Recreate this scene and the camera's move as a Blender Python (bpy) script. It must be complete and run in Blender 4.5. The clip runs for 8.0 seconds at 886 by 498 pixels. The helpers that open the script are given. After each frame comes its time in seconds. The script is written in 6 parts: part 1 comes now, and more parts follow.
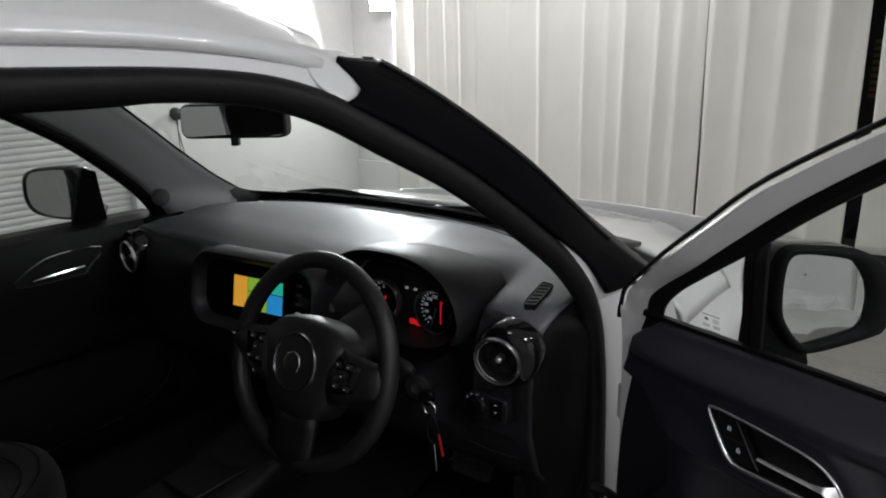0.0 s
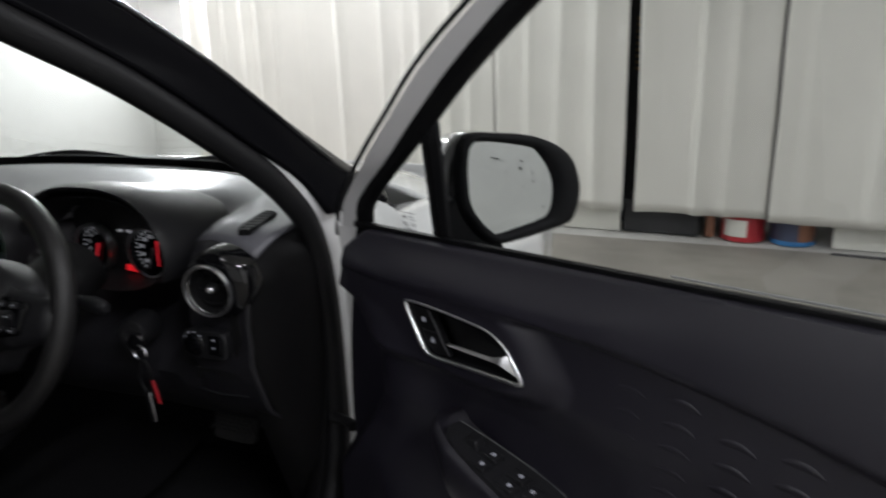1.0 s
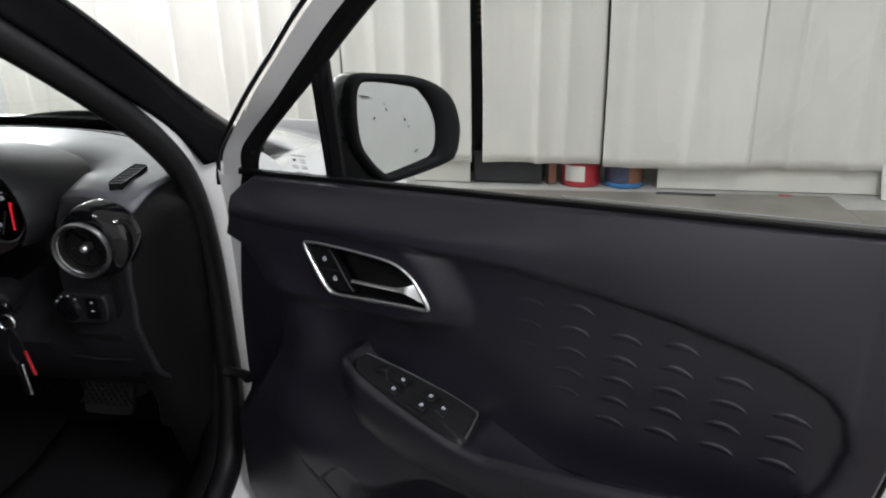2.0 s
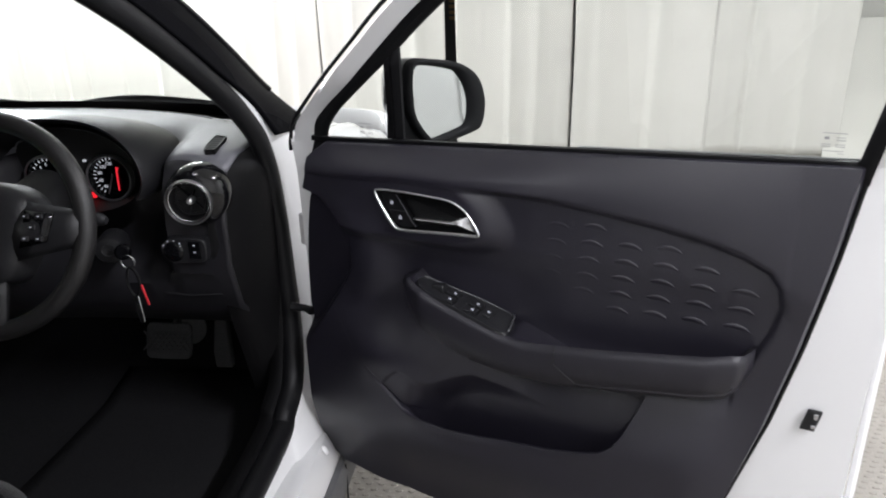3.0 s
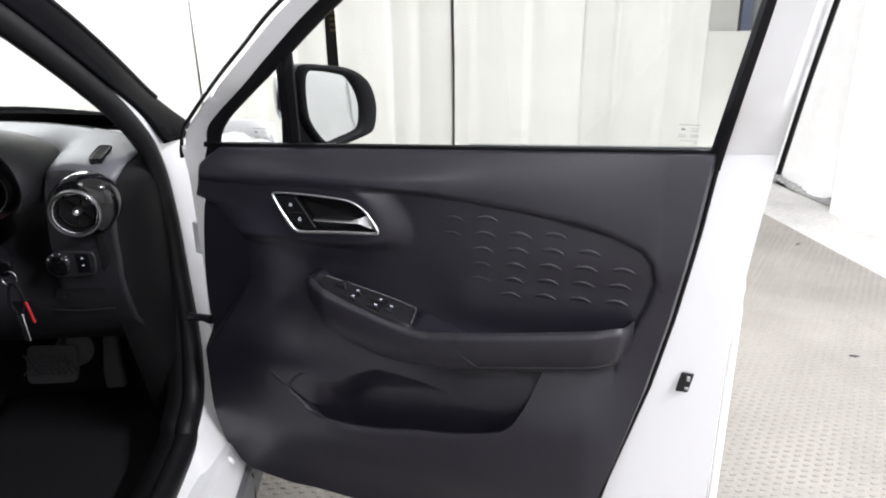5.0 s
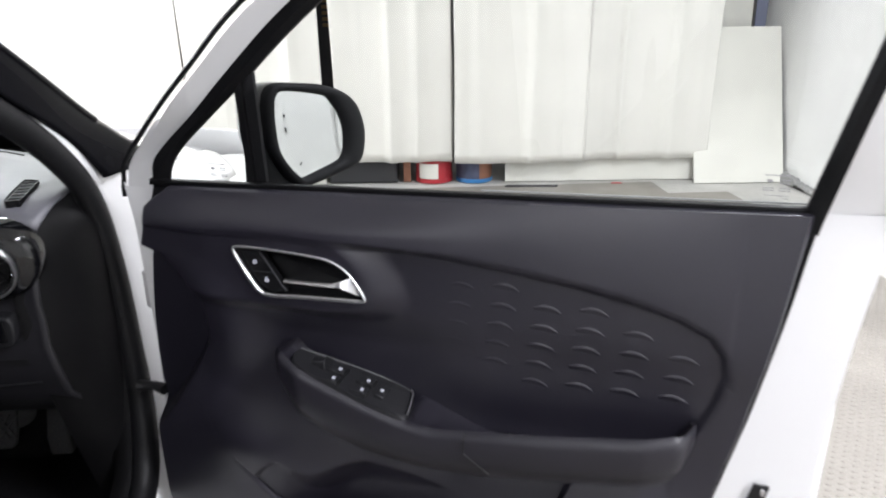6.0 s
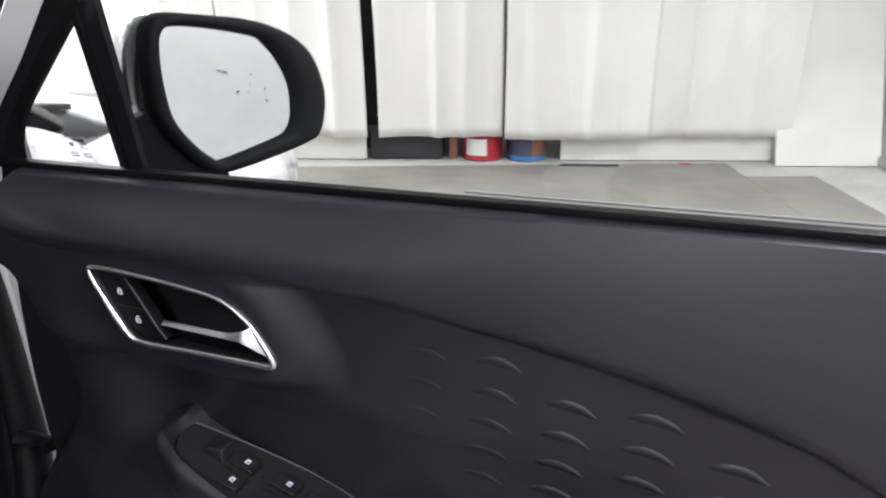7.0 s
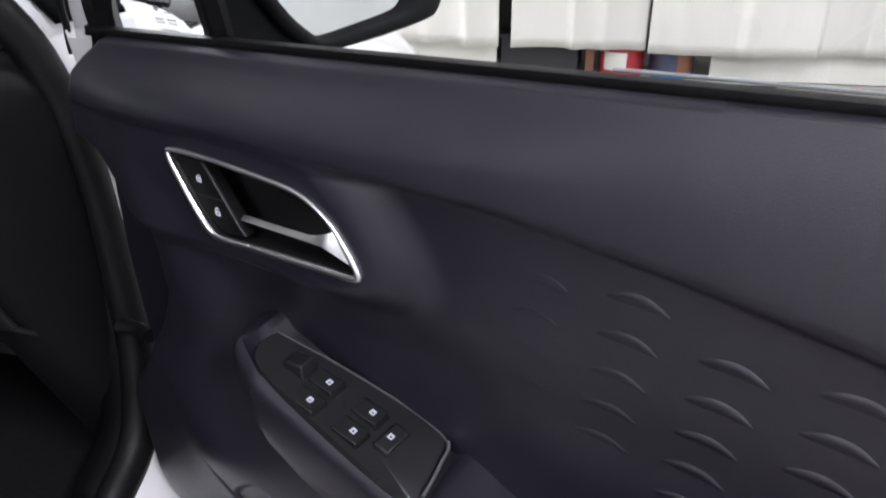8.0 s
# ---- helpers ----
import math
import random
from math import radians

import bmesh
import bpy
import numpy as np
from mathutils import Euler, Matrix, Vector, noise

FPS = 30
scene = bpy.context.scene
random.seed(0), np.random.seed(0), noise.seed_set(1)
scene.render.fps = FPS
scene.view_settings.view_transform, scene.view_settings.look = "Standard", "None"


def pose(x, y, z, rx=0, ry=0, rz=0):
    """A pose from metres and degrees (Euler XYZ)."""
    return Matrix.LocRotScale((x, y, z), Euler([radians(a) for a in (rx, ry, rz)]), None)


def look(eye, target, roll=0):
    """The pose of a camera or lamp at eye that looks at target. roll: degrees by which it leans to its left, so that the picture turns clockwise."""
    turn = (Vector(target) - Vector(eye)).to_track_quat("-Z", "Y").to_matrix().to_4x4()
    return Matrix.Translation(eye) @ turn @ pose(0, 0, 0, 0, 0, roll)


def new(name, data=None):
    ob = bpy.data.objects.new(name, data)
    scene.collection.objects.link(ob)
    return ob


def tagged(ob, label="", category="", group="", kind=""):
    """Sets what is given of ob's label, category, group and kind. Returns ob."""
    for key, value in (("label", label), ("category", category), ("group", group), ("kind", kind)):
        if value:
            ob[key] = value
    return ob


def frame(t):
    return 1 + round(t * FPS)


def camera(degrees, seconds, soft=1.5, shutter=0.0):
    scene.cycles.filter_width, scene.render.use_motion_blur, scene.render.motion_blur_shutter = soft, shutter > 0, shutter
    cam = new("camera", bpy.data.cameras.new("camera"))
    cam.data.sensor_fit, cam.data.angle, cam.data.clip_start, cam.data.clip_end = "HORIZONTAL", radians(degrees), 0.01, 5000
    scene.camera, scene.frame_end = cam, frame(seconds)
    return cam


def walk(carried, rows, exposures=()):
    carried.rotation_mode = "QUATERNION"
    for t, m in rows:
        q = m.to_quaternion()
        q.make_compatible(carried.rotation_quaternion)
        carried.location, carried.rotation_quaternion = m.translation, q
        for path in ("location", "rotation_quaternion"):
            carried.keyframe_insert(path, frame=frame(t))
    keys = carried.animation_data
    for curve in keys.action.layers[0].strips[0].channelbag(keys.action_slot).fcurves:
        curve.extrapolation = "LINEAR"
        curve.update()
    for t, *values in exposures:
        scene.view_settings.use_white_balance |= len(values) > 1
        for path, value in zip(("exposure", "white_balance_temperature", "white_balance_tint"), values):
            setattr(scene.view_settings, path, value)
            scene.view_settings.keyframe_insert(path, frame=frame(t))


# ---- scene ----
cam = camera(66.2, 8.0, 1.9, 0.35)
PATH = [
    (0, (1.188, -0.949, 1.37), (0.023, 0.587, 0.841), -1.1),
    (0.3, (1.186, -0.88, 1.346), (0.024, 0.654, 0.804), -1.3),
    (0.5, (1.227, -0.832, 1.319), (0.082, 0.712, 0.767), -1.5),
    (1, (1.36, -0.831, 1.219), (0.599, 0.938, 0.678), -1.6),
    (1.5, (1.348, -0.817, 1.196), (0.889, 1.024, 0.565), -1.5),
    (3, (1.214, -1.2, 1.208), (1.003, 0.671, 0.532), -1.2),
    (3.5, (1.198, -1.264, 1.192), (1.097, 0.625, 0.544), -0.8),
    (4, (1.2, -1.272, 1.197), (1.209, 0.621, 0.55), -0.9),
    (5.5, (1.196, -1.217, 1.198), (1.319, 0.672, 0.552), -0.7),
    (6, (1.206, -0.982, 1.22), (1.326, 0.9, 0.551), -0.7),
    (6.5, (1.234, -0.778, 1.197), (1.328, 1.094, 0.499), -0.7),
    (7, (1.309, -0.616, 1.143), (1.257, 1.243, 0.407), -0.9),
    (7.5, (1.297, -0.546, 1.109), (1.009, 1.256, 0.29), -1.3),
    (8, (1.303, -0.515, 1.087), (0.908, 1.203, 0.143), -1.5),
]
walk(cam, [(t, look(eye, target, roll)) for t, eye, target, roll in PATH],
     [(0.0, -0.40, 6450, 10), (0.5, -0.30, 6450, 10), (1.0, 0.0, 6450, 10), (1.5, 0.25, 6450, 10), (2.8, 0.95, 6400, 11), (3.5, 1.2, 6400, 12), (5.5, 1.4, 6350, 12),
      (6.0, 1.35, 6350, 12), (6.5, 1.25, 6300, 12), (7.0, 1.25, 6300, 14), (7.5, 1.25, 6280, 15), (8.0, 1.25, 6250, 16)])

# ---- light: an indoor bay lit by added, unseen ceiling tubes, and a floodlight in the far corner ----
world = bpy.data.worlds.new("world")
scene.world = world
world.use_nodes = True
world.node_tree.nodes["Background"].inputs[0].default_value = (0.75, 0.8, 0.9, 1)
world.node_tree.nodes["Background"].inputs[1].default_value = 0.02
CEIL = 2.9


def area_lamp(name, m, w, h, watts, col=(0.95, 0.955, 1.0)):
    d = bpy.data.lights.new(name, "AREA")
    d.shape, d.size, d.size_y, d.energy, d.color = "RECTANGLE", w, h, watts, col
    ob = new(name, d)
    ob.matrix_world = m
    return ob


# unseen tubes; the last is added to brighten the door's hinge-facing curves
TUBES = [(-2.6, 2.9, 0), (-1.0, 3.0, 0), (2.9, 1.0, 90), (2.9, -1.6, 90), (0.2, -2.8, 0)]
WATTS = [18, 30, 38, 52, 22]
for (lx, ly, lr), lw in zip(TUBES, WATTS):
    area_lamp("added_tube_lamp", pose(lx, ly, CEIL - 0.125, 0, 0, lr), 1.2, 0.07, lw)


# ---- materials ----
def mat(name, color, rough=0.5, metal=0.0, grain=0.0, gscale=200.0, bump=0.0, bscale=300.0, coat=0.0, blotch=0.0, spec=0.5,
        rough_var=0.0, sheen=0.0, obj_var=0.0, bdist=0.002, stretch=(1, 1, 1)):
    """A surface with colour variation at two scales, fine relief and uneven gloss."""
    m = bpy.data.materials.new(name)
    m.use_nodes = True
    n, l = m.node_tree.nodes, m.node_tree.links
    b = n["Principled BSDF"]
    b.inputs["Base Color"].default_value = (*color, 1)
    b.inputs["Roughness"].default_value = rough
    b.inputs["Metallic"].default_value = metal
    b.inputs["Coat Weight"].default_value = coat
    b.inputs["Coat Roughness"].default_value = 0.04
    b.inputs["Specular IOR Level"].default_value = spec
    b.inputs["Sheen Weight"].default_value = sheen
    geo = n.new("ShaderNodeTexCoord")
    mapping = n.new("ShaderNodeMapping")
    mapping.inputs["Scale"].default_value = stretch
    l.new(geo.outputs["Object"], mapping.inputs["Vector"])
    vec = mapping.outputs["Vector"]
    last = None
    if grain or blotch or obj_var:
        rgb = n.new("ShaderNodeRGB")
        rgb.outputs[0].default_value = (*color, 1)
        last = rgb.outputs[0]
        for amount, sc in ((blotch, 2.3), (grain, gscale)):
            if not amount:
                continue
            t = n.new("ShaderNodeTexNoise")
            t.inputs["Scale"].default_value = sc
            t.inputs["Detail"].default_value = 6
            l.new(vec, t.inputs["Vector"])
            r = n.new("ShaderNodeMapRange")
            r.inputs["From Min"].default_value, r.inputs["From Max"].default_value = 0.3, 0.7
            r.inputs["To Min"].default_value, r.inputs["To Max"].default_value = 1 - amount, 1 + amount * 0.5
            l.new(t.outputs["Fac"], r.inputs["Value"])
            x = n.new("ShaderNodeMix")
            x.data_type, x.blend_type = "RGBA", "MULTIPLY"
            x.inputs["Factor"].default_value = 1
            l.new(last, x.inputs["A"])
            l.new(r.outputs["Result"], x.inputs["B"])
            last = x.outputs["Result"]
        if obj_var:
            info = n.new("ShaderNodeObjectInfo")
            r = n.new("ShaderNodeMapRange")
            r.inputs["To Min"].default_value, r.inputs["To Max"].default_value = 1 - obj_var, 1
            l.new(info.outputs["Random"], r.inputs["Value"])
            x = n.new("ShaderNodeMix")
            x.data_type, x.blend_type = "RGBA", "MULTIPLY"
            x.inputs["Factor"].default_value = 1
            l.new(last, x.inputs["A"])
            l.new(r.outputs["Result"], x.inputs["B"])
            last = x.outputs["Result"]
        l.new(last, b.inputs["Base Color"])
    if rough_var:
        t = n.new("ShaderNodeTexNoise")
        t.inputs["Scale"].default_value = 9
        t.inputs["Detail"].default_value = 5
        l.new(vec, t.inputs["Vector"])
        r = n.new("ShaderNodeMapRange")
        r.inputs["To Min"].default_value, r.inputs["To Max"].default_value = max(0.02, rough - rough_var), min(1, rough + rough_var)
        l.new(t.outputs["Fac"], r.inputs["Value"])
        l.new(r.outputs["Result"], b.inputs["Roughness"])
    if bump:
        t = n.new("ShaderNodeTexNoise")
        t.inputs["Scale"].default_value = bscale
        t.inputs["Detail"].default_value = 3
        l.new(vec, t.inputs["Vector"])
        p = n.new("ShaderNodeBump")
        p.inputs["Strength"].default_value = bump
        p.inputs["Distance"].default_value = bdist
        l.new(t.outputs["Fac"], p.inputs["Height"])
        l.new(p.outputs["Normal"], b.inputs["Normal"])
    return m


def glow(name, color, strength):
    m = bpy.data.materials.new(name)
    m.use_nodes = True
    b = m.node_tree.nodes["Principled BSDF"]
    b.inputs["Base Color"].default_value = (*[c * 0.3 for c in color], 1)
    b.inputs["Emission Color"].default_value = (*color, 1)
    b.inputs["Emission Strength"].default_value = strength
    return m


def glass(name, tint=(1, 1, 1), gloss=0.05, rough=0.0):
    """A clear pane: light passes straight, a little is mirrored, more at grazing angles."""
    m = bpy.data.materials.new(name)
    m.use_nodes = True
    n, l = m.node_tree.nodes, m.node_tree.links
    n.remove(n["Principled BSDF"])
    tr, gl, mix, fr = n.new("ShaderNodeBsdfTransparent"), n.new("ShaderNodeBsdfGlossy"), n.new("ShaderNodeMixShader"), n.new("ShaderNodeLayerWeight")
    tr.inputs["Color"].default_value = (*tint, 1)
    gl.inputs["Roughness"].default_value = rough
    fr.inputs["Blend"].default_value = 0.5
    pw, sc = n.new("ShaderNodeMath"), n.new("ShaderNodeMath")
    pw.operation, sc.operation = "POWER", "MULTIPLY_ADD"
    pw.inputs[1].default_value, sc.inputs[1].default_value, sc.inputs[2].default_value = 4.5, 0.75, gloss
    l.new(fr.outputs["Facing"], pw.inputs[0])
    l.new(pw.outputs[0], sc.inputs[0])
    l.new(sc.outputs[0], mix.inputs[0])
    l.new(tr.outputs[0], mix.inputs[1])
    l.new(gl.outputs[0], mix.inputs[2])
    l.new(mix.outputs[0], n["Material Output"].inputs["Surface"])
    return m


PAINT = mat("white_car_paint", (0.83, 0.83, 0.835), 0.28, coat=1.0, blotch=0.02)
JAMB = mat("white_jamb_paint", (0.83, 0.83, 0.835), 0.35, coat=0.5, bump=0.05, bscale=60, blotch=0.03)
GLOSSBLACK = mat("gloss_black", (0.004, 0.004, 0.005), 0.05, spec=0.24)
PODGLOSS = mat("gloss_black_vent_trim", (0.004, 0.004, 0.005), 0.07, spec=0.5)
PIANO = mat("piano_black_film", (0.004, 0.004, 0.005), 0.26, spec=0.02, rough_var=0.03)
FLATBLACK = mat("flat_black_rubber", (0.007, 0.007, 0.008), 0.62, grain=0.2, gscale=600, bump=0.2, bscale=900, bdist=0.0005, spec=0.10, rough_var=0.05)
PLASTIC = mat("black_grained_plastic", (0.014, 0.014, 0.016), 0.42, spec=0.4, grain=0.25, gscale=900, bump=0.35, bscale=1400, bdist=0.0006, rough_var=0.05, blotch=0.12)
SOFT = mat("black_soft_pad", (0.0120, 0.0108, 0.0170), 0.47, grain=0.2, gscale=700, bump=0.3, bscale=1100, bdist=0.0006, rough_var=0.06, blotch=0.1)
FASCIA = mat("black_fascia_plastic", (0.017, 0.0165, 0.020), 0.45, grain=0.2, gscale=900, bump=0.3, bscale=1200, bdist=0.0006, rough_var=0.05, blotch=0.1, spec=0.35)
# much the same plastic, lightened because light falls on the dash's top
DASH_LIT = mat("dash_plastic_lit_top", (0.108, 0.108, 0.123), 0.44, spec=0.65, grain=0.2, gscale=900, bump=0.35, bscale=1200, bdist=0.0006, rough_var=0.05, blotch=0.1)
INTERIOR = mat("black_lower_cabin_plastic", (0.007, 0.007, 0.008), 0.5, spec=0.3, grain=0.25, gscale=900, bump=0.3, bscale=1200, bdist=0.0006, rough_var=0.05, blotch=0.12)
DOORPLASTIC = mat("charcoal_door_plastic", (0.0152, 0.0140, 0.0220), 0.40, spec=0.55, grain=0.22, gscale=900, bump=0.30, bscale=1500, bdist=0.0005, rough_var=0.05, blotch=0.12)
KICK = mat("matt_black_end_plastic", (0.0058, 0.0057, 0.0063), 0.55, spec=0.12, grain=0.25, gscale=900, bump=0.3, bscale=1200, bdist=0.0006, blotch=0.12)
RUBBER = mat("black_rubber", (0.007, 0.007, 0.008), 0.45, spec=0.20, grain=0.3, gscale=300, bump=0.2, bscale=500, rough_var=0.08)
DARK = mat("dark_cavity_plastic", (0.006, 0.006, 0.007), 0.6, grain=0.2)
CHROME = mat("satin_chrome", (0.80, 0.80, 0.82), 0.14, 1.0, rough_var=0.05)
LEATHER = mat("black_leatherette", (0.012, 0.0115, 0.012), 0.42, spec=0.4, grain=0.25, gscale=260, bump=0.4, bscale=420, rough_var=0.08)
FABRIC = mat("black_seat_fabric", (0.008, 0.008, 0.009), 0.85, spec=0.1, grain=0.4, gscale=600, bump=0.5, bscale=900, sheen=0.1)
CARPET = mat("black_carpet", (0.018, 0.018, 0.0195), 0.95, spec=0.08, grain=0.5, gscale=400, bump=0.8, bscale=600)
PEDAL = mat("worn_pedal_rubber", (0.085, 0.085, 0.088), 0.6, grain=0.3, gscale=300, bump=0.3, bscale=500)
SKIRT = mat("grey_skirt_plastic", (0.11, 0.11, 0.115), 0.55, grain=0.15, gscale=500, bump=0.2, bscale=900)
SATIN = mat("satin_bright_metal", (0.82, 0.82, 0.84), 0.30, 1.0, rough_var=0.05)
GREYTRIM = mat("grey_woven_pillar_trim", (0.46, 0.465, 0.475), 0.9, grain=0.15, gscale=800, bump=0.3, bscale=1200)
HEADLINER = mat("light_grey_headliner", (0.32, 0.32, 0.33), 0.95, grain=0.15, gscale=500, bump=0.3, bscale=900)
MIRROR = mat("mirror_glass", (0.50, 0.51, 0.505), 0.01, 1.0)
CLEAR = glass("clear_glass", (0.88, 0.905, 0.895))
WINDSCREEN = glass("windscreen_glass", (0.90, 0.94, 0.92))
HOUSING = mat("dark_grey_mirror_housing", (0.014, 0.014, 0.016), 0.22, coat=0.55, blotch=0.1, rough_var=0.04)
# a dark grey plastic; on the pillar cover's tip its grey stands for glass haze
GREY_AND_HAZE = mat("grey_plastic_and_glass_haze", (0.075, 0.075, 0.08), 0.35, grain=0.15, gscale=500, rough_var=0.06, blotch=0.1)
TYRE = mat("tyre_rubber", (0.02, 0.02, 0.021), 0.75, grain=0.3, gscale=200, bump=0.3, bscale=200)
ALLOY = mat("silver_alloy", (0.55, 0.55, 0.57), 0.3, 0.9)
ETCH = mat("pale_etched_print", (0.30, 0.30, 0.31), 0.6)
GREYPRINT = mat("grey_print", (0.10, 0.10, 0.11), 0.6)
RED = mat("red_tag", (0.45, 0.02, 0.03), 0.4, grain=0.1)
STEEL = mat("brushed_steel", (0.6, 0.6, 0.62), 0.25, 1.0, rough_var=0.08)
CURTAIN = mat("white_curtain_cloth", (0.738, 0.726, 0.673), 0.9, grain=0.06, gscale=500, bump=0.15, bscale=700, blotch=0.05, sheen=0.1)
PLASTER = mat("white_plaster", (0.74, 0.74, 0.72), 0.9, grain=0.03, gscale=18, bump=0.06, bscale=12, blotch=0.05, bdist=0.004)
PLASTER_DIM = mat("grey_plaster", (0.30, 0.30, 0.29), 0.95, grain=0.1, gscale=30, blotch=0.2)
CONCRETE = mat("pale_concrete", (0.52, 0.51, 0.48), 0.8, grain=0.15, gscale=60, bump=0.2, bscale=80, blotch=0.2)
MAT = mat("beige_rubber_matting", (0.255, 0.238, 0.210), 0.55, grain=0.15, gscale=120, bump=0.12, bscale=150, blotch=0.22, rough_var=0.12)
BOARD = mat("white_board", (0.76, 0.752, 0.69), 0.7, grain=0.06, gscale=90, blotch=0.10, bump=0.08, bscale=50)
SHUTTER = mat("white_painted_shutter", (0.68, 0.69, 0.68), 0.5, grain=0.05, gscale=80, blotch=0.08)
CANRED = mat("red_can_paint", (0.42, 0.03, 0.04), 0.35, blotch=0.15, grain=0.1)
CANBLUE = mat("blue_can_paint", (0.04, 0.18, 0.42), 0.35, blotch=0.2, grain=0.1)
CANDARK = mat("dark_blue_label", (0.06, 0.07, 0.12), 0.45, blotch=0.3, grain=0.2, gscale=25)
COPPER = mat("copper_brown_tin", (0.30, 0.14, 0.09), 0.4, 0.4, blotch=0.2)
CRATE = mat("black_crate_plastic", (0.03, 0.03, 0.033), 0.6, grain=0.2, blotch=0.2)
GOLD = mat("brown_gold_print", (0.22, 0.14, 0.05), 0.5)
# blue-grey of the shadow in the corner behind the boards
CORNERSHADE = mat("blue_grey_corner_shade", (0.16, 0.18, 0.26), 0.7, blotch=0.1)
TUBE_GLOW = glow("lit_tube", (1.0, 0.98, 0.95), 9.0)
FLOOD_GLOW = glow("lit_flood_glass", (1.0, 0.99, 0.97), 30.0)
LAMP_RED = glow("red_warning_lamp", (1.0, 0.02, 0.03), 0.5)
NEEDLE = glow("red_needle_light", (1.0, 0.03, 0.05), 0.38)
DIAL_WHITE = glow("dial_white_light", (0.9, 0.92, 1.0), 0.22)
ICON = glow("icon_white_light", (0.85, 0.87, 1.0), 0.16)
SCR_ORANGE = glow("screen_orange", (0.95, 0.45, 0.05), 0.75)
SCR_GREEN = glow("screen_green", (0.30, 0.55, 0.05), 0.75)
SCR_TEAL = glow("screen_teal", (0.03, 0.55, 0.40), 0.75)
SCR_BLUE = glow("screen_blue", (0.03, 0.35, 0.80), 0.75)


# ---- mesh helpers ----
def part(name, bm, material, parent=None, label="", smooth=40, thick=0.0, bevel=0.0, m=None):
    """Links a bmesh as one mesh object under a thing or a part."""
    bmesh.ops.recalc_face_normals(bm, faces=bm.faces)
    me = bpy.data.meshes.new(name)
    bm.to_mesh(me)
    bm.free()
    me.materials.append(material)
    if smooth:
        me.polygons.foreach_set("use_smooth", [True] * len(me.polygons))
        me.set_sharp_from_angle(angle=radians(smooth))
    ob = new(name, me)
    if parent:
        ob.parent = parent
    if m is not None:
        ob.matrix_basis = m
    if thick:
        s = ob.modifiers.new("thickness", "SOLIDIFY")
        s.thickness, s.offset = thick, 0
    if bevel:
        s = ob.modifiers.new("edges", "BEVEL")
        s.width, s.segments, s.limit_method, s.angle_limit = bevel, 3, "ANGLE", radians(35)
    return tagged(ob, label) if label else ob


def thing(name, label, category, group="", kind="", m=None):
    ob = new(name)
    ob.empty_display_size = 0.1
    if m is not None:
        ob.matrix_basis = m
    return tagged(ob, label, category, group, kind)


def sheet(rows, close_u=False, close_v=False):
    """A surface through rows of points."""
    bm = bmesh.new()
    vs = [[bm.verts.new(p) for p in r] for r in rows]
    nr, nc = len(vs), len(vs[0])
    for i in range(nr if close_v else nr - 1):
        for j in range(nc if close_u else nc - 1):
            a, b = vs[i], vs[(i + 1) % nr]
            q = [a[j], a[(j + 1) % nc], b[(j + 1) % nc], b[j]]
            if len({tuple(v.co) for v in q}) >= 3:
                bm.faces.new(q)
    return bm


def cap(bm, loop):
    bm.faces.new([bm.verts.new(p) for p in loop])
    bmesh.ops.remove_doubles(bm, verts=bm.verts, dist=1e-5)
    return bm


def prism(outline, f0, f1):
    """A closed solid between two images of a 2D outline."""
    bm = bmesh.new()
    a = [bm.verts.new(f0(*p)) for p in outline]
    b = [bm.verts.new(f1(*p)) for p in outline]
    k = len(outline)
    bm.faces.new(a)
    bm.faces.new(b[::-1])
    for i in range(k):
        bm.faces.new([a[i], a[(i + 1) % k], b[(i + 1) % k], b[i]])
    return bm


def ring(outer, inner, f0, f1):
    """A closed frame between two outlines of equal length, with thickness."""
    rows = [[f0(*p) for p in outer], [f0(*p) for p in inner], [f1(*p) for p in inner], [f1(*p) for p in outer]]
    return sheet(rows, close_u=True, close_v=True)


def box(x0, x1, y0, y1, z0, z1):
    return prism([(x0, y0), (x1, y0), (x1, y1), (x0, y1)], lambda x, y: (x, y, z0), lambda x, y: (x, y, z1))


def lathe(profile, n=32, start=0.0, sweep=360.0):
    """Turns (radius, height) points round z."""
    full = sweep >= 360
    k = n if full else n + 1
    rows = [[(r * math.cos(radians(start + sweep * i / n)), r * math.sin(radians(start + sweep * i / n)), h) for i in range(k)] for r, h in profile]
    return sheet(rows, close_u=full)


def tube(path, r, n=10, close=False, flat=1.0, up=(0, 0, 1)):
    """A tube along a path; r may be a list; flat squeezes it along the second axis."""
    pts = [Vector(p) for p in path]
    rows = []
    for i, p in enumerate(pts):
        a = pts[i - 1] if i or close else p
        b = pts[(i + 1) % len(pts)] if i < len(pts) - 1 or close else p
        d = (b - a).normalized()
        s = d.cross(Vector(up))
        s = s.normalized() if s.length > 1e-4 else Vector((1, 0, 0))
        t = s.cross(d)
        rr = r[i] if isinstance(r, (list, tuple)) else r
        rows.append([p + rr * (math.cos(q) * s + flat * math.sin(q) * t) for q in (2 * math.pi * k / n for k in range(n))])
    bm = sheet(rows, close_u=True, close_v=close)
    if not close:
        cap(bm, rows[0])
        cap(bm, rows[-1])
    return bm


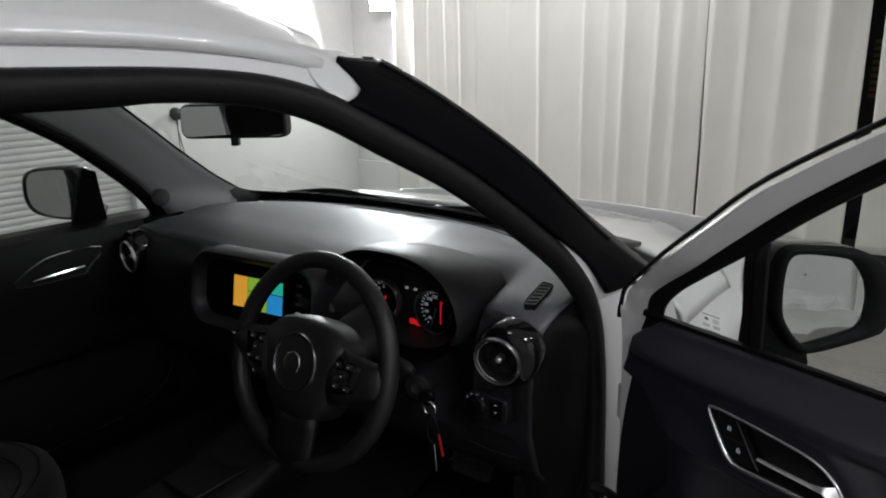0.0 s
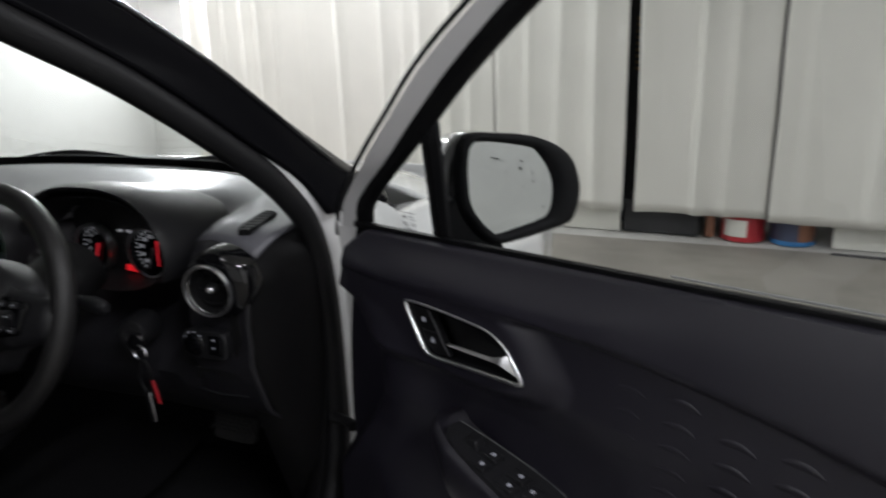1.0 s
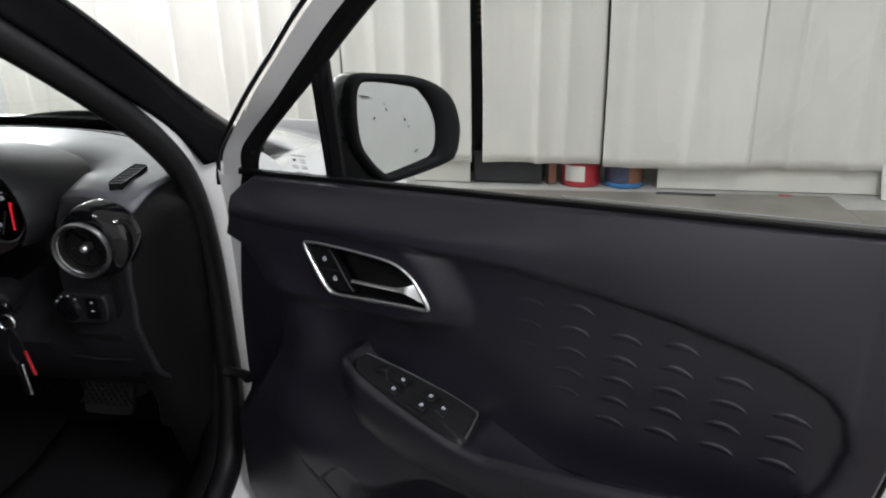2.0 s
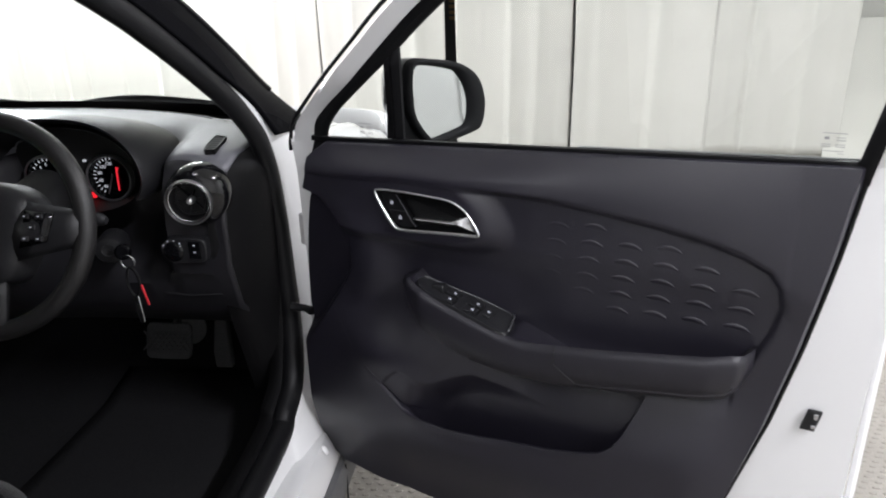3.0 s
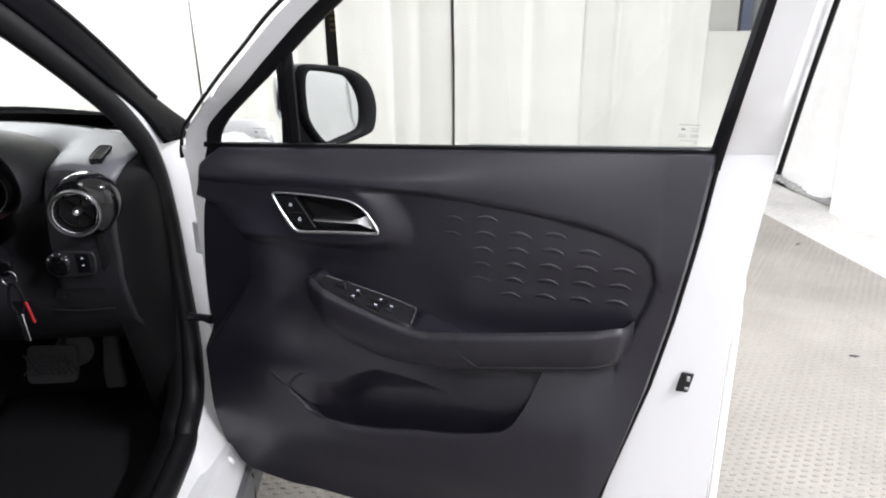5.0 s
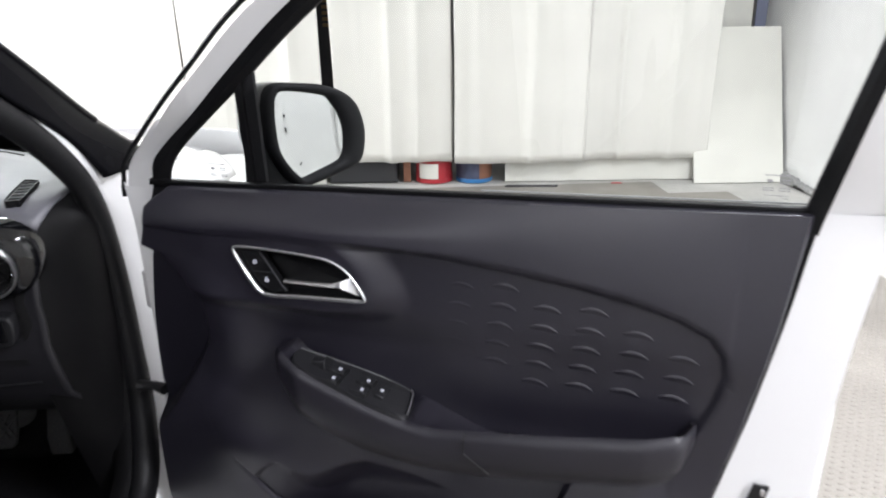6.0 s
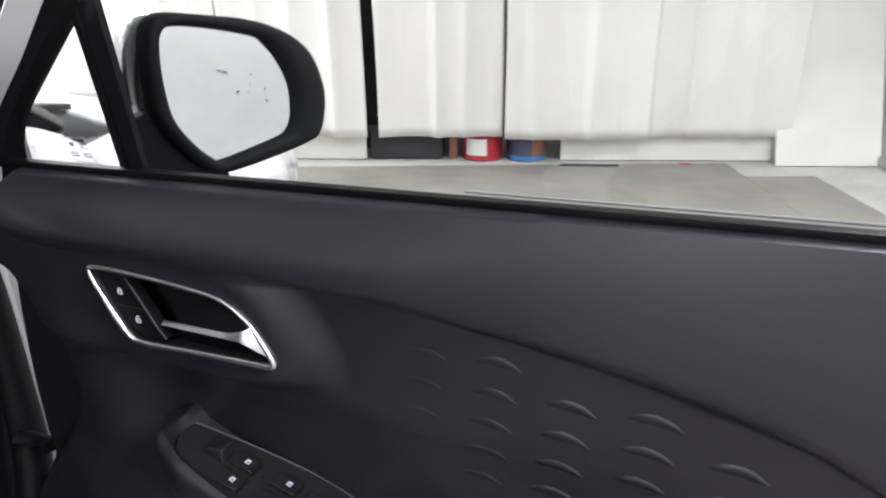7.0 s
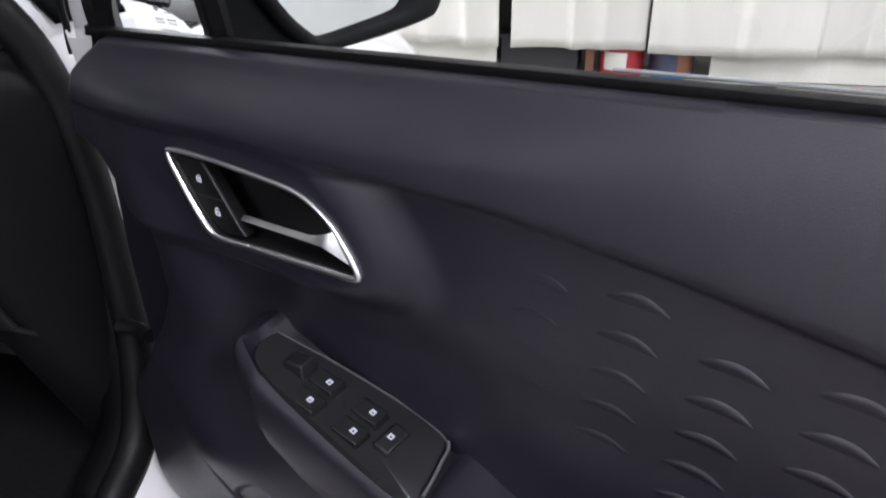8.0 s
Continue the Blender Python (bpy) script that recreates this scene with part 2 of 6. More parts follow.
def smooth_path(pts, n=8, close=False):
    """A Catmull-Rom curve through points."""
    P = [np.array(p, float) for p in pts]
    k = len(P)
    out = []
    for i in range(k if close else k - 1):
        p0, p1, p2, p3 = (P[(i + j) % k] if close else P[min(max(i + j, 0), k - 1)] for j in (-1, 0, 1, 2))
        for q in range(n):
            t = q / n
            out.append(tuple(0.5 * (2 * p1 + (p2 - p0) * t + (2 * p0 - 5 * p1 + 4 * p2 - p3) * t * t + (3 * p1 - p0 - 3 * p2 + p3) * t ** 3)))
    if not close:
        out.append(tuple(P[-1]))
    return out


def interp(x, pts):
    return float(np.interp(x, [p[0] for p in pts], [p[1] for p in pts]))


def step(a, b, x):
    t = min(1.0, max(0.0, (x - a) / (b - a)))
    return t * t * (3 - 2 * t)


def joined(*bms):
    """Several solids of one part as one bmesh."""
    out = bmesh.new()
    for bm in bms:
        me = bpy.data.meshes.new("tmp")
        bm.to_mesh(me)
        bm.free()
        out.from_mesh(me)
        bpy.data.meshes.remove(me)
    return out


def moved(bm, m):
    bmesh.ops.transform(bm, matrix=m, verts=bm.verts)
    return bm


# ---- the bay: floor, walls, ceiling ----
def wall(name, bm, material, label):
    return tagged(part(name, bm, material, smooth=0), label, "wall", kind="structure")


tagged(part("floor", box(-3.95, 4.25, -4.65, 4.95, -0.12, -0.006), CONCRETE, smooth=0), "pale worn concrete floor of the bay", "floor", kind="structure")
tagged(part("ceiling", box(-3.95, 4.25, -4.65, 4.95, CEIL, CEIL + 0.1), PLASTER, smooth=0), "plain white ceiling over the bay", "ceiling", kind="structure")
wall("wall_west", joined(box(-3.95, -3.75, -4.65, -2.6, -0.006, CEIL), box(-3.95, -3.75, 1.70, 4.95, -0.006, CEIL), box(-3.95, -3.75, -2.6, 1.70, 2.45, CEIL)),
     PLASTER, "white plastered wall with a shutter opening")
wall("wall_south", box(-3.75, 4.02, -4.65, -4.5, -0.006, CEIL), PLASTER, "plain white wall behind the car")
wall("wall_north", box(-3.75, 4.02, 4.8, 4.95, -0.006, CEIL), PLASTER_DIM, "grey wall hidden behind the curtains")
wall("wall_corner", joined(box(-3.75, -3.02, 4.15, 4.25, -0.006, CEIL), box(-3.748, -3.0, 4.125, 4.15, -0.006, 0.42)), PLASTER, "short white wall with a low ledge in the corner")


def cy(x):
    return 3.95 - 0.055 * x


def east_wall():
    rows = []
    ys = np.linspace(-4.5, 4.8, 150)
    for z in [0, 0.02, 0.05, 0.08, 0.11, 0.14, 0.18, 0.24, 0.35, 0.6, 1.0, 1.6, 2.2, CEIL]:
        row = []
        for y in ys:
            rough = 0.05 * max(0, 1 - z / 0.16) * max(0.0, noise.noise((0, y * 5, z * 9)) + 0.25) + 0.006 * noise.noise((3, y * 3, z * 3))
            row.append((4.02 - rough, y, z - 0.006))
        rows.append(row)
    bm = sheet(rows)
    return bm


w = wall("wall_east", east_wall(), PLASTER, "white rendered wall, chipped and dirty along its foot")
rnd = random.Random(9)
for y0 in (0.9, 2.3, 3.25):
    n = 60
    ys = [y0 + 1.2 * i / n for i in range(n + 1)]
    hs = [max(0.004, 0.020 + 0.10 * (noise.noise((y * 3.1, 0.5, y0)) + 0.12 * rnd.uniform(-1, 1))) for y in ys]
    part("crumbled_foot", sheet([[(4.02 - 0.058 + dx, y, h * k) for y, h in zip(ys, hs)] for dx, k in ((0.0, 0.0), (0.0, 0.6), (0.006, 1.0), (0.05, 1.02))]), PLASTER_DIM, w, "broken grey render along the wall foot", smooth=0)
s = w.modifiers.new("thickness", "SOLIDIFY")
s.thickness, s.offset = 0.15, 1

wall("wall_pilaster", box(3.885, 3.995, 0.75, 2.72, -0.006, CEIL), PLASTER, "shallow white pier standing out from the wall")

# roller shutter in the west wall
shutter = thing("door_1", "closed white roller shutter of ribbed steel slats", "roller shutter", kind="structure")
slat = prism([(-0.045, 0.0), (0.003, 0.001), (0.007, 0.008), (0.010, 0.022), (0.0085, 0.036), (0.004, 0.0452), (-0.045, 0.046)], lambda a, b: (a, -2.6, b), lambda a, b: (a, 1.70, b))
first = part("slat", slat, SHUTTER, shutter, smooth=50, m=pose(-3.80, 0, -0.004))
for i in range(1, 54):
    o = new("slat", first.data)
    o.parent = shutter
    o.matrix_basis = pose(-3.80, 0, -0.004 + 0.0462 * i)
for gy in (-2.64, 1.695):
    part("guide_rail", box(-3.80, -3.722, gy, gy + 0.055, -0.006, 2.48), SHUTTER, shutter, "white steel guide rail beside the slats", bevel=0.004)

# dark marks on the east wall
for my, mz, ml, ma in ((-0.25, 0.785, 0.10, 15), (-0.05, 0.785, 0.022, 80), (-0.07, 0.70, 0.035, 85), (0.10, 0.655, 0.022, 70), (0.10, 0.56, 0.03, 95), (-0.20, 0.62, 0.018, 30), (0.22, 0.27, 0.03, 60)):
    o = part("wall_stain", box(-0.004, 0.004, -ml / 2, ml / 2, -0.006, 0.006), CRATE, m=pose(4.010, my, mz, ma, 0, 0))
    tagged(o, "short dark scuff mark on the white wall", "stain", "scuffs on the wall")

# small round bell with cords on the west wall
bell = thing("wall_bell", "small round dark bell with two cords on the white wall", "wall bell", m=pose(-3.75, 2.12, 1.02, 0, 90, 0))
part("bell_cup", lathe([(0, 0.05), (0.025, 0.048), (0.045, 0.03), (0.05, 0.0)], 20), CRATE, bell)
for dy, dz in ((0.0, 0.75), (0.05, 0.55)):
    part("cord", tube([(0.02, -dy * 0.3, 0.02), (0.3, dy * 0.6, 0.014), (dz, dy, 0.012)], 0.004, 6), CRATE, bell)

# ---- studded rubber matting ----
matting = thing("rubber_matting", "beige studded rubber matting laid over the concrete floor", "floor matting", kind="structure")
part("mat_sheet", box(-3.74, 3.05, -4.4, 3.78, -0.006, -0.001), MAT, matting, smooth=0)
part("mat_sheet", box(3.053, 3.47, -4.4, 3.45, -0.006, -0.0015), MAT, matting, smooth=0)


NEAR = (2.10, 2.58, 0.20, 0.67)


def studs(x0, x1, y0, y1, px, py):
    """The matting's studs in one mesh, and the centres of those by the open door, which are pieces of their own."""
    vs, fs, near = [], [], []
    ring_pts = [(math.cos(q), math.sin(q)) for q in (math.pi * k / 4 for k in range(8))]
    j = 0
    y = y0
    while y < y1:
        x = x0 + (px / 2 if j % 2 else 0)
        while x < x1:
            if NEAR[0] < x < NEAR[1] and NEAR[2] < y < NEAR[3]:
                near.append((x, y))
                x += px
                continue
            b = len(vs)
            vs += [(x + 0.0110 * c, y + 0.0072 * q, -0.001) for c, q in ring_pts] + [(x + 0.0075 * c, y + 0.0042 * q, 0.0020) for c, q in ring_pts]
            fs += [(b + k, b + (k + 1) % 8, b + 8 + (k + 1) % 8, b + 8 + k) for k in range(8)] + [tuple(b + 8 + k for k in range(8))]
            x += px
        y += py
        j += 1
    me = bpy.data.meshes.new("stud")
    me.from_pydata(vs, [], fs)
    bm = bmesh.new()
    bm.from_mesh(me)
    return bm, near


bm, near = studs(0.75, 3.46, -0.6, 2.5, 0.034, 0.0225)
o = part("studs", bm, MAT, matting, smooth=0)
tagged(o, kind="stuff")
oval = [(math.cos(math.pi * k / 4), math.sin(math.pi * k / 4)) for k in range(8)]
first = part("stud", prism(oval, lambda a, b: (0.0110 * a, 0.0072 * b, -0.001), lambda a, b: (0.0075 * a, 0.0042 * b, 0.0020)), MAT, matting, smooth=0, m=pose(*near[0], 0))
for x, y in near[1:]:
    o = new("stud", first.data)
    o.parent = matting
    o.matrix_basis = pose(x, y, 0)

# ---- curtains and what stands along their foot ----
def curtain(x0, x1, hem, seed, gap=0.30, depth=0.045, back=0.0):
    """A cloth with flat stretches between narrow standing folds that wander a little on their way down."""
    rnd = random.Random(seed)
    folds, x = [], x0 + rnd.uniform(0.02, 0.5) * gap
    while x < x1:
        folds.append((x, rnd.uniform(0.35, 1.0) * depth, rnd.uniform(0.022, 0.05), rnd.uniform(0.03, 0.11), rnd.uniform(-0.035, 0.035), rnd.uniform(0.3, 1.0)))
        x += gap * rnd.uniform(0.55, 1.5)
    nx = int((x1 - x0) * 95)
    rows = []
    for z in np.linspace(hem, 2.75, 40):
        k = (z - hem) / 2.6
        row = []
        for i in range(nx + 1):
            u = i / nx
            x = x0 + (x1 - x0) * u
            off = 0.30 * depth * noise.noise((x * 1.7, z * 0.22, seed)) + 0.006 * noise.noise((x * 7.0, z * 0.5, seed + 3)) + 0.0025 * noise.noise((x * 19.0, z * 1.3, seed + 7))
            for fx, amp, wl, wr, drift, low in folds:
                d = x - fx - drift * (1 - k) - 0.012 * noise.noise((fx * 9, z * 0.8, seed))
                fade = low + (1 - low) * k
                off -= amp * fade * (math.exp(-(d / wl) ** 2) if d < 0 else math.exp(-(d / wr) ** 1.3))
            dz = (0.012 * noise.noise((x * 2.3, 0.0, seed)) + 0.10 * off) * max(0.0, 1 - k * 6)
            edge = 0.018 * noise.noise((seed, z * 0.9, 7 * u)) * (1 if u in (0, 1) else 0)
            row.append((x + edge, cy(x) - 0.015 + back + off, z + dz))
        rows.append(row)
    o = part("curtain", sheet(rows), CURTAIN, smooth=80, thick=0.003)
    return tagged(o, "white cloth curtain hanging in soft folds to just above the floor", "curtain", "curtains across the bay")


for i, (a, b, hem) in enumerate(((-3.17, -0.262, 0.10), (-0.246, 0.685, 0.175), (0.765, 1.588, 0.175), (1.602, 2.52, 0.165), (2.50, 3.44, 0.17))):
    curtain(a, b, hem, 12 + i, 0.27 if i < 1 else 0.30, 0.065 if i < 1 else 0.055, (0.0, 0.0, 0.0, -0.045, 0.02)[i])
o = part("curtain_rail", tube([(-3.2, cy(-3.2), 2.76), (4.0, cy(4.0), 2.76)], 0.014, 10), STEEL)
tagged(o, "thin steel rail carrying the white curtains", "curtain rail")


def plank(name, x0, x1, dy, z0, z1, material, label, cat, t=0.018, lean=0.0):
    o = part(name, box(0, x1 - x0, 0, t, 0, z1 - z0), material, smooth=0, bevel=0.003, m=pose(x0, cy(x0) + dy, z0, -lean, 0, -3.15))
    return tagged(o, label, cat)


plank("low_board", -0.3, 0.665, 0.06, 0.0, 0.20, BOARD, "white board standing on edge beneath the curtain", "board")
plank("low_board", 1.985, 3.40, 0.06, 0.0, 0.20, BOARD, "long off-white board standing on edge beneath the curtain", "board")
plank("leaning_board", 3.335, 3.985, -0.075, 0.0, 1.13, BOARD, "wide off-white board leaning back against the wall in the corner", "board", 0.012, 19.0)
plank("leaning_board", 3.42, 3.895, 0.50, 0.0, 1.9, BOARD, "tall off-white board standing behind another", "board", 0.02, 1.0)
# a coloured strip stands in for the shadow in the corner gap
plank("corner_shade", 3.905, 3.99, 0.49, 0.0, 1.75, CORNERSHADE, "tall blue-grey strip put in for the shadow in the corner", "card", 0.01)

crate = thing("plastic_crate", "low black plastic crate on the floor under the curtain", "crate", m=pose(0.69, cy(0.69) + 0.07, 0, 0, 0, -3))
part("crate_body", box(0, 0.50, 0, 0.3, 0, 0.215), CRATE, crate, bevel=0.012)
part("crate_rim", ring([(-0.008, -0.008), (0.508, -0.008), (0.508, 0.308), (-0.008, 0.308)], [(0.02, 0.02), (0.48, 0.02), (0.48, 0.28), (0.02, 0.28)],
                       lambda x, y: (x, y, 0.205), lambda x, y: (x, y, 0.235)), CRATE, crate, bevel=0.004)
o = tagged(part("wood_block", box(0, 0.055, 0, 0.2, 0, 0.20), COPPER, bevel=0.004, m=pose(1.235, cy(1.24) + 0.09, 0)), "narrow brown block beside the black crate", "block")

banner = thing("dark_banner", "tall black banner with brown print hanging behind the curtain gap", "banner", m=pose(0.55, 4.30, 0.0))
part("cloth", box(0, 0.4, 0, 0.012, 0, 2.5), CRATE, banner, smooth=0)
for i in range(9):
    part("print_bar", box(0.13, 0.13 + (0.10, 0.07, 0.12)[i % 3], -0.004, 0, 0, 0.024), GOLD, banner, smooth=0, m=pose(0, 0, 1.10 + 0.042 * i))


def can(x, dy, r, h, body, band, label, extra=0):
    c = thing("paint_can", label, "paint can", "cans under the curtain", m=pose(x, cy(x) + dy, 0))
    part("can_body", lathe([(0, 0), (r - 0.004, 0), (r, 0.004), (r, h - 0.004), (r - 0.003, h), (r - 0.014, h), (r - 0.016, h - 0.008), (0, h - 0.008)], 40), body, c, smooth=30)
    part("foot_rim", lathe([(r, 0.0), (r + 0.0025, 0.002), (r + 0.0025, 0.028), (r, 0.03)], 40), band, c)
    part("top_rim", lathe([(r, h - 0.012), (r + 0.003, h - 0.01), (r + 0.003, h - 0.002), (r, h)], 40), STEEL, c)
    return c


c = can(1.465, 0.15, 0.135, 0.262, CANRED, CANRED, "red paint can with a white paper label")
part("paper_label", lathe([(0.1362, 0.035), (0.1368, 0.037), (0.1368, 0.145), (0.1362, 0.147)], 16, 215, 65), BOARD, c)
c = can(1.765, 0.15, 0.135, 0.262, CANDARK, CANBLUE, "dark blue paint can with a bright blue foot")
part("paper_label", lathe([(0.1362, 0.03), (0.1372, 0.032), (0.1372, 0.20), (0.1362, 0.202)], 16, 280, 55), COPPER, c, "copper-brown side of the label")

# litter on the floor
o = part("lath", prism([(1.96, 3.735), (2.33, 3.70), (2.34, 3.722), (1.98, 3.757)], lambda a, b: (a, b, -0.001), lambda a, b: (a, b, 0.012)), CRATE, smooth=0)
tagged(o, "thin dark lath lying on the matting before the cans", "lath")
o = part("tape_scrap", prism([(2.74, 3.755), (2.82, 3.75), (2.815, 3.772), (2.75, 3.776)], lambda a, b: (a, b, -0.001), lambda a, b: (a, b, 0.004)), RED, smooth=0)
tagged(o, "small scrap of red tape on the floor", "tape")
for lx, ly, la in ((3.34, 2.126, 20), (2.83, 0.874, -25)):
    o = part("floor_crumb", prism([(-0.020, -0.003), (0.012, -0.006), (0.022, 0.002), (-0.006, 0.005)], lambda a, b: (a, b, 0.0), lambda a, b: (a * 0.7, b * 0.6, 0.006)), CRATE, smooth=0, m=pose(lx, ly, -0.001, 0, 0, la))
    tagged(o, "dark crumb of dirt on the studded matting", "dirt", "crumbs on the matting")

# ---- ceiling tube lights, added out of view ----
for (lx, ly, lr) in TUBES:
    t = thing("added_tube_light", "lit white ceiling batten with a bare tube, added out of view", "ceiling light", "ceiling tube lights", m=pose(lx, ly, CEIL, 0, 0, lr))
    part("batten", box(-0.62, 0.62, -0.035, 0.035, -0.06, 0), BOARD, t, bevel=0.006)
    part("tube", tube([(-0.59, 0, -0.088), (0.59, 0, -0.088)], 0.014, 12, up=(0, 1, 0)), TUBE_GLOW, t)
    for sx in (-0.605, 0.605):
        part("lamp_holder", box(sx - 0.012, sx + 0.012, -0.014, 0.014, -0.108, -0.055), BOARD, t, bevel=0.003)

# floodlight on the short wall in the corner
flood = thing("floodlight", "lit white floodlight fixed high in the corner", "floodlight", m=look((-3.27, 4.05, 1.92), (-0.6, 0.6, 0.9)))
part("flood_case", box(-0.12, 0.12, -0.09, 0.09, 0.0, 0.05), HOUSING, flood, bevel=0.01)
part("flood_glass", box(-0.105, 0.105, -0.075, 0.075, -0.004, 0.001), FLOOD_GLOW, flood, smooth=0)
part("bracket", box(-0.02, 0.02, -0.02, 0.02, 0.05, 0.16), HOUSING, flood, bevel=0.004)
area_lamp("flood_lamp", look((-3.27, 4.05, 1.92), (-0.6, 0.6, 0.9)) @ pose(0, 0, -0.012), 0.2, 0.14, 90)

# ---- the car ----
car = thing("car", "white small hatchback with black pillars and its driver door open", "car")


def mirror_x(pts):
    return [(-x, y, z) for x, y, z in pts]


# roof: crowned, falling towards the sides and the front header
def roof_z(x, y):
    k = min(1.0, abs(x) / 0.53)
    z = 1.50 - 0.022 * k ** 2 - 0.080 * k ** 5
    z -= 0.086 * (max(0.0, y + 0.70) / 0.54) ** 2.6 + 0.05 * step(-1.5, -2.6, y)
    return z


rows = []
for j in range(46):
    v = j / 45
    row = []
    for i in range(41):
        x = -0.535 + 1.07 * i / 40
        front = -0.16 - 0.42 * (x / 0.535) ** 2 * 0.34 - 0.03 * abs(x / 0.535) ** 8
        y = -2.55 + (front + 2.55) * v
        row.append((x, y, roof_z(x, y)))
    rows.append(row)
part("roof", sheet(rows), PAINT, car, "white painted roof panel", thick=0.012)
part("headliner", sheet([[(x * 0.97, y - 0.03 * (j > 40), z - 0.035) for x, y, z in r] for j, r in enumerate(rows)]), HEADLINER, car, "light grey headliner", thick=0.006)

# paths of the driver's door opening
SEAL = [(0.545, -0.98, 1.352), (0.545, -0.71, 1.355), (0.545, -0.50, 1.350), (0.552, -0.37, 1.325), (0.578, -0.25, 1.265), (0.612, -0.13, 1.195), (0.655, 0.0, 1.095), (0.683, 0.085, 1.015),
        (0.700, 0.137, 0.93), (0.709, 0.156, 0.80), (0.716, 0.149, 0.65), (0.724, 0.131, 0.53), (0.730, 0.087, 0.43), (0.730, 0.02, 0.385), (0.732, -0.12, 0.35), (0.735, -0.98, 0.335)]
JAMB_IN = [(0.532, -0.98, 1.374), (0.532, -0.71, 1.377), (0.532, -0.50, 1.372), (0.541, -0.345, 1.345), (0.570, -0.22, 1.290), (0.608, -0.10, 1.215), (0.656, 0.025, 1.118), (0.692, 0.115, 1.028),
           (0.708, 0.168, 0.935), (0.720, 0.180, 0.80), (0.726, 0.172, 0.65), (0.735, 0.150, 0.52), (0.745, 0.09, 0.405), (0.748, 0.0, 0.345), (0.748, -0.15, 0.315), (0.748, -0.98, 0.30)]
JAMB_MID = [(0.512, -0.98, 1.405), (0.512, -0.71, 1.408), (0.512, -0.50, 1.402), (0.522, -0.315, 1.372), (0.560, -0.20, 1.290), (0.598, -0.08, 1.215), (0.646, 0.045, 1.118), (0.684, 0.140, 1.018),
            (0.726, 0.200, 0.938), (0.765, 0.225, 0.80), (0.772, 0.225, 0.65), (0.775, 0.205, 0.48), (0.778, 0.12, 0.345), (0.778, -0.03, 0.295), (0.778, -0.20, 0.275), (0.778, -0.98, 0.265)]
JAMB_OUT = [(0.505, -0.98, 1.415), (0.505, -0.71, 1.418), (0.505, -0.50, 1.412), (0.518, -0.295, 1.380), (0.550, -0.18, 1.285), (0.588, -0.06, 1.212), (0.636, 0.065, 1.116), (0.688, 0.170, 1.010),
            (0.772, 0.312, 0.938), (0.812, 0.31, 0.80), (0.828, 0.31, 0.65), (0.832, 0.29, 0.45), (0.826, 0.22, 0.29), (0.815, -0.03, 0.24), (0.812, -0.30, 0.228), (0.812, -0.98, 0.222)]
n8 = 6
paths = [smooth_path(p, n8) for p in (SEAL, JAMB_IN, JAMB_MID, JAMB_OUT)]
for side in (1, -1):
    pp = paths if side == 1 else [mirror_x(p) for p in paths]
    part("door_frame", sheet(pp), JAMB, car, "white painted body frame round the door opening", smooth=35, thick=0.006)
    seal_r = [0.018 + 0.0055 * step(10, 24, i) + 0.005 * step(54, 70, i) for i in range(len(pp[0]))]
    part("door_seal", tube([(x - 0.004 * side, y, z) for x, y, z in pp[0]], seal_r, 12, flat=0.8, up=(1, 0, 0)), RUBBER, car, "thick black rubber door seal")
    k1 = int(len(pp[0]) * 0.52)
    part("header_trim", sheet([[(x - dx * side, y, z + dz * (1 - step(8, 16, i))) for i, (x, y, z) in enumerate(pp[0][:17])] for dx, dz in ((0.0, -0.004), (0.003, -0.012), (0.010, -0.018), (0.020, -0.020), (0.045, -0.01))]), FLATBLACK, car, "black trim along the roof rail", thick=0.003)
    lower = []
    for dx, dy, dz in ((0.0, -0.014, 0.0), (0.025, -0.026, 0.012), (0.055, -0.020, 0.014)):
        row = []
        for i, (x, y, z) in enumerate(pp[0][k1:]):
            bot = step(0.35, 0.7, i / (len(pp[0]) - 1 - k1))
            grow_in = 0.12 + 0.88 * step(0.0, 0.16, i / (len(pp[0]) - 1 - k1))
            row.append((x - dx * side * grow_in, y + dy * (1 - bot) * grow_in, z + dz * bot * 1.2))
        lower.append(row)
    part("sill_trim", sheet(lower), KICK, car, "black plastic trim inside the door seal", thick=0.004)

# black pillar covers
UP = [(0.505, -0.275, 1.389), (0.525, -0.215, 1.369), (0.565, -0.115, 1.310), (0.622, 0.0, 1.222), (0.662, 0.10, 1.135), (0.690, 0.215, 1.045), (0.748, 0.325, 0.953)]
LOW = [(0.518, -0.352, 1.385), (0.556, -0.345, 1.338), (0.588, -0.232, 1.277), (0.624, -0.112, 1.204), (0.668, 0.014, 1.106), (0.697, 0.110, 1.030), (0.720, 0.154, 0.962)]
up, low = smooth_path(UP, 6), smooth_path(LOW, 6)
GL = smooth_path([(0.478, -0.268, 1.390), (0.492, -0.20, 1.373), (0.515, -0.09, 1.319), (0.558, 0.045, 1.225), (0.602, 0.175, 1.130), (0.642, 0.315, 1.035), (0.655, 0.452, 0.953)], 6)


COVER_TOP = [(0.0, 7.6), (0.2, 7.6), (0.36, 7.1), (0.46, 5.4), (0.52, 2.4), (0.7, 3.5), (1.0, 5.2)]


def along(path, k):
    """The point at a broken index of a path."""
    i = min(int(k), len(path) - 2)
    return tuple(a + (b - a) * (k - i) for a, b in zip(path[i], path[i + 1]))


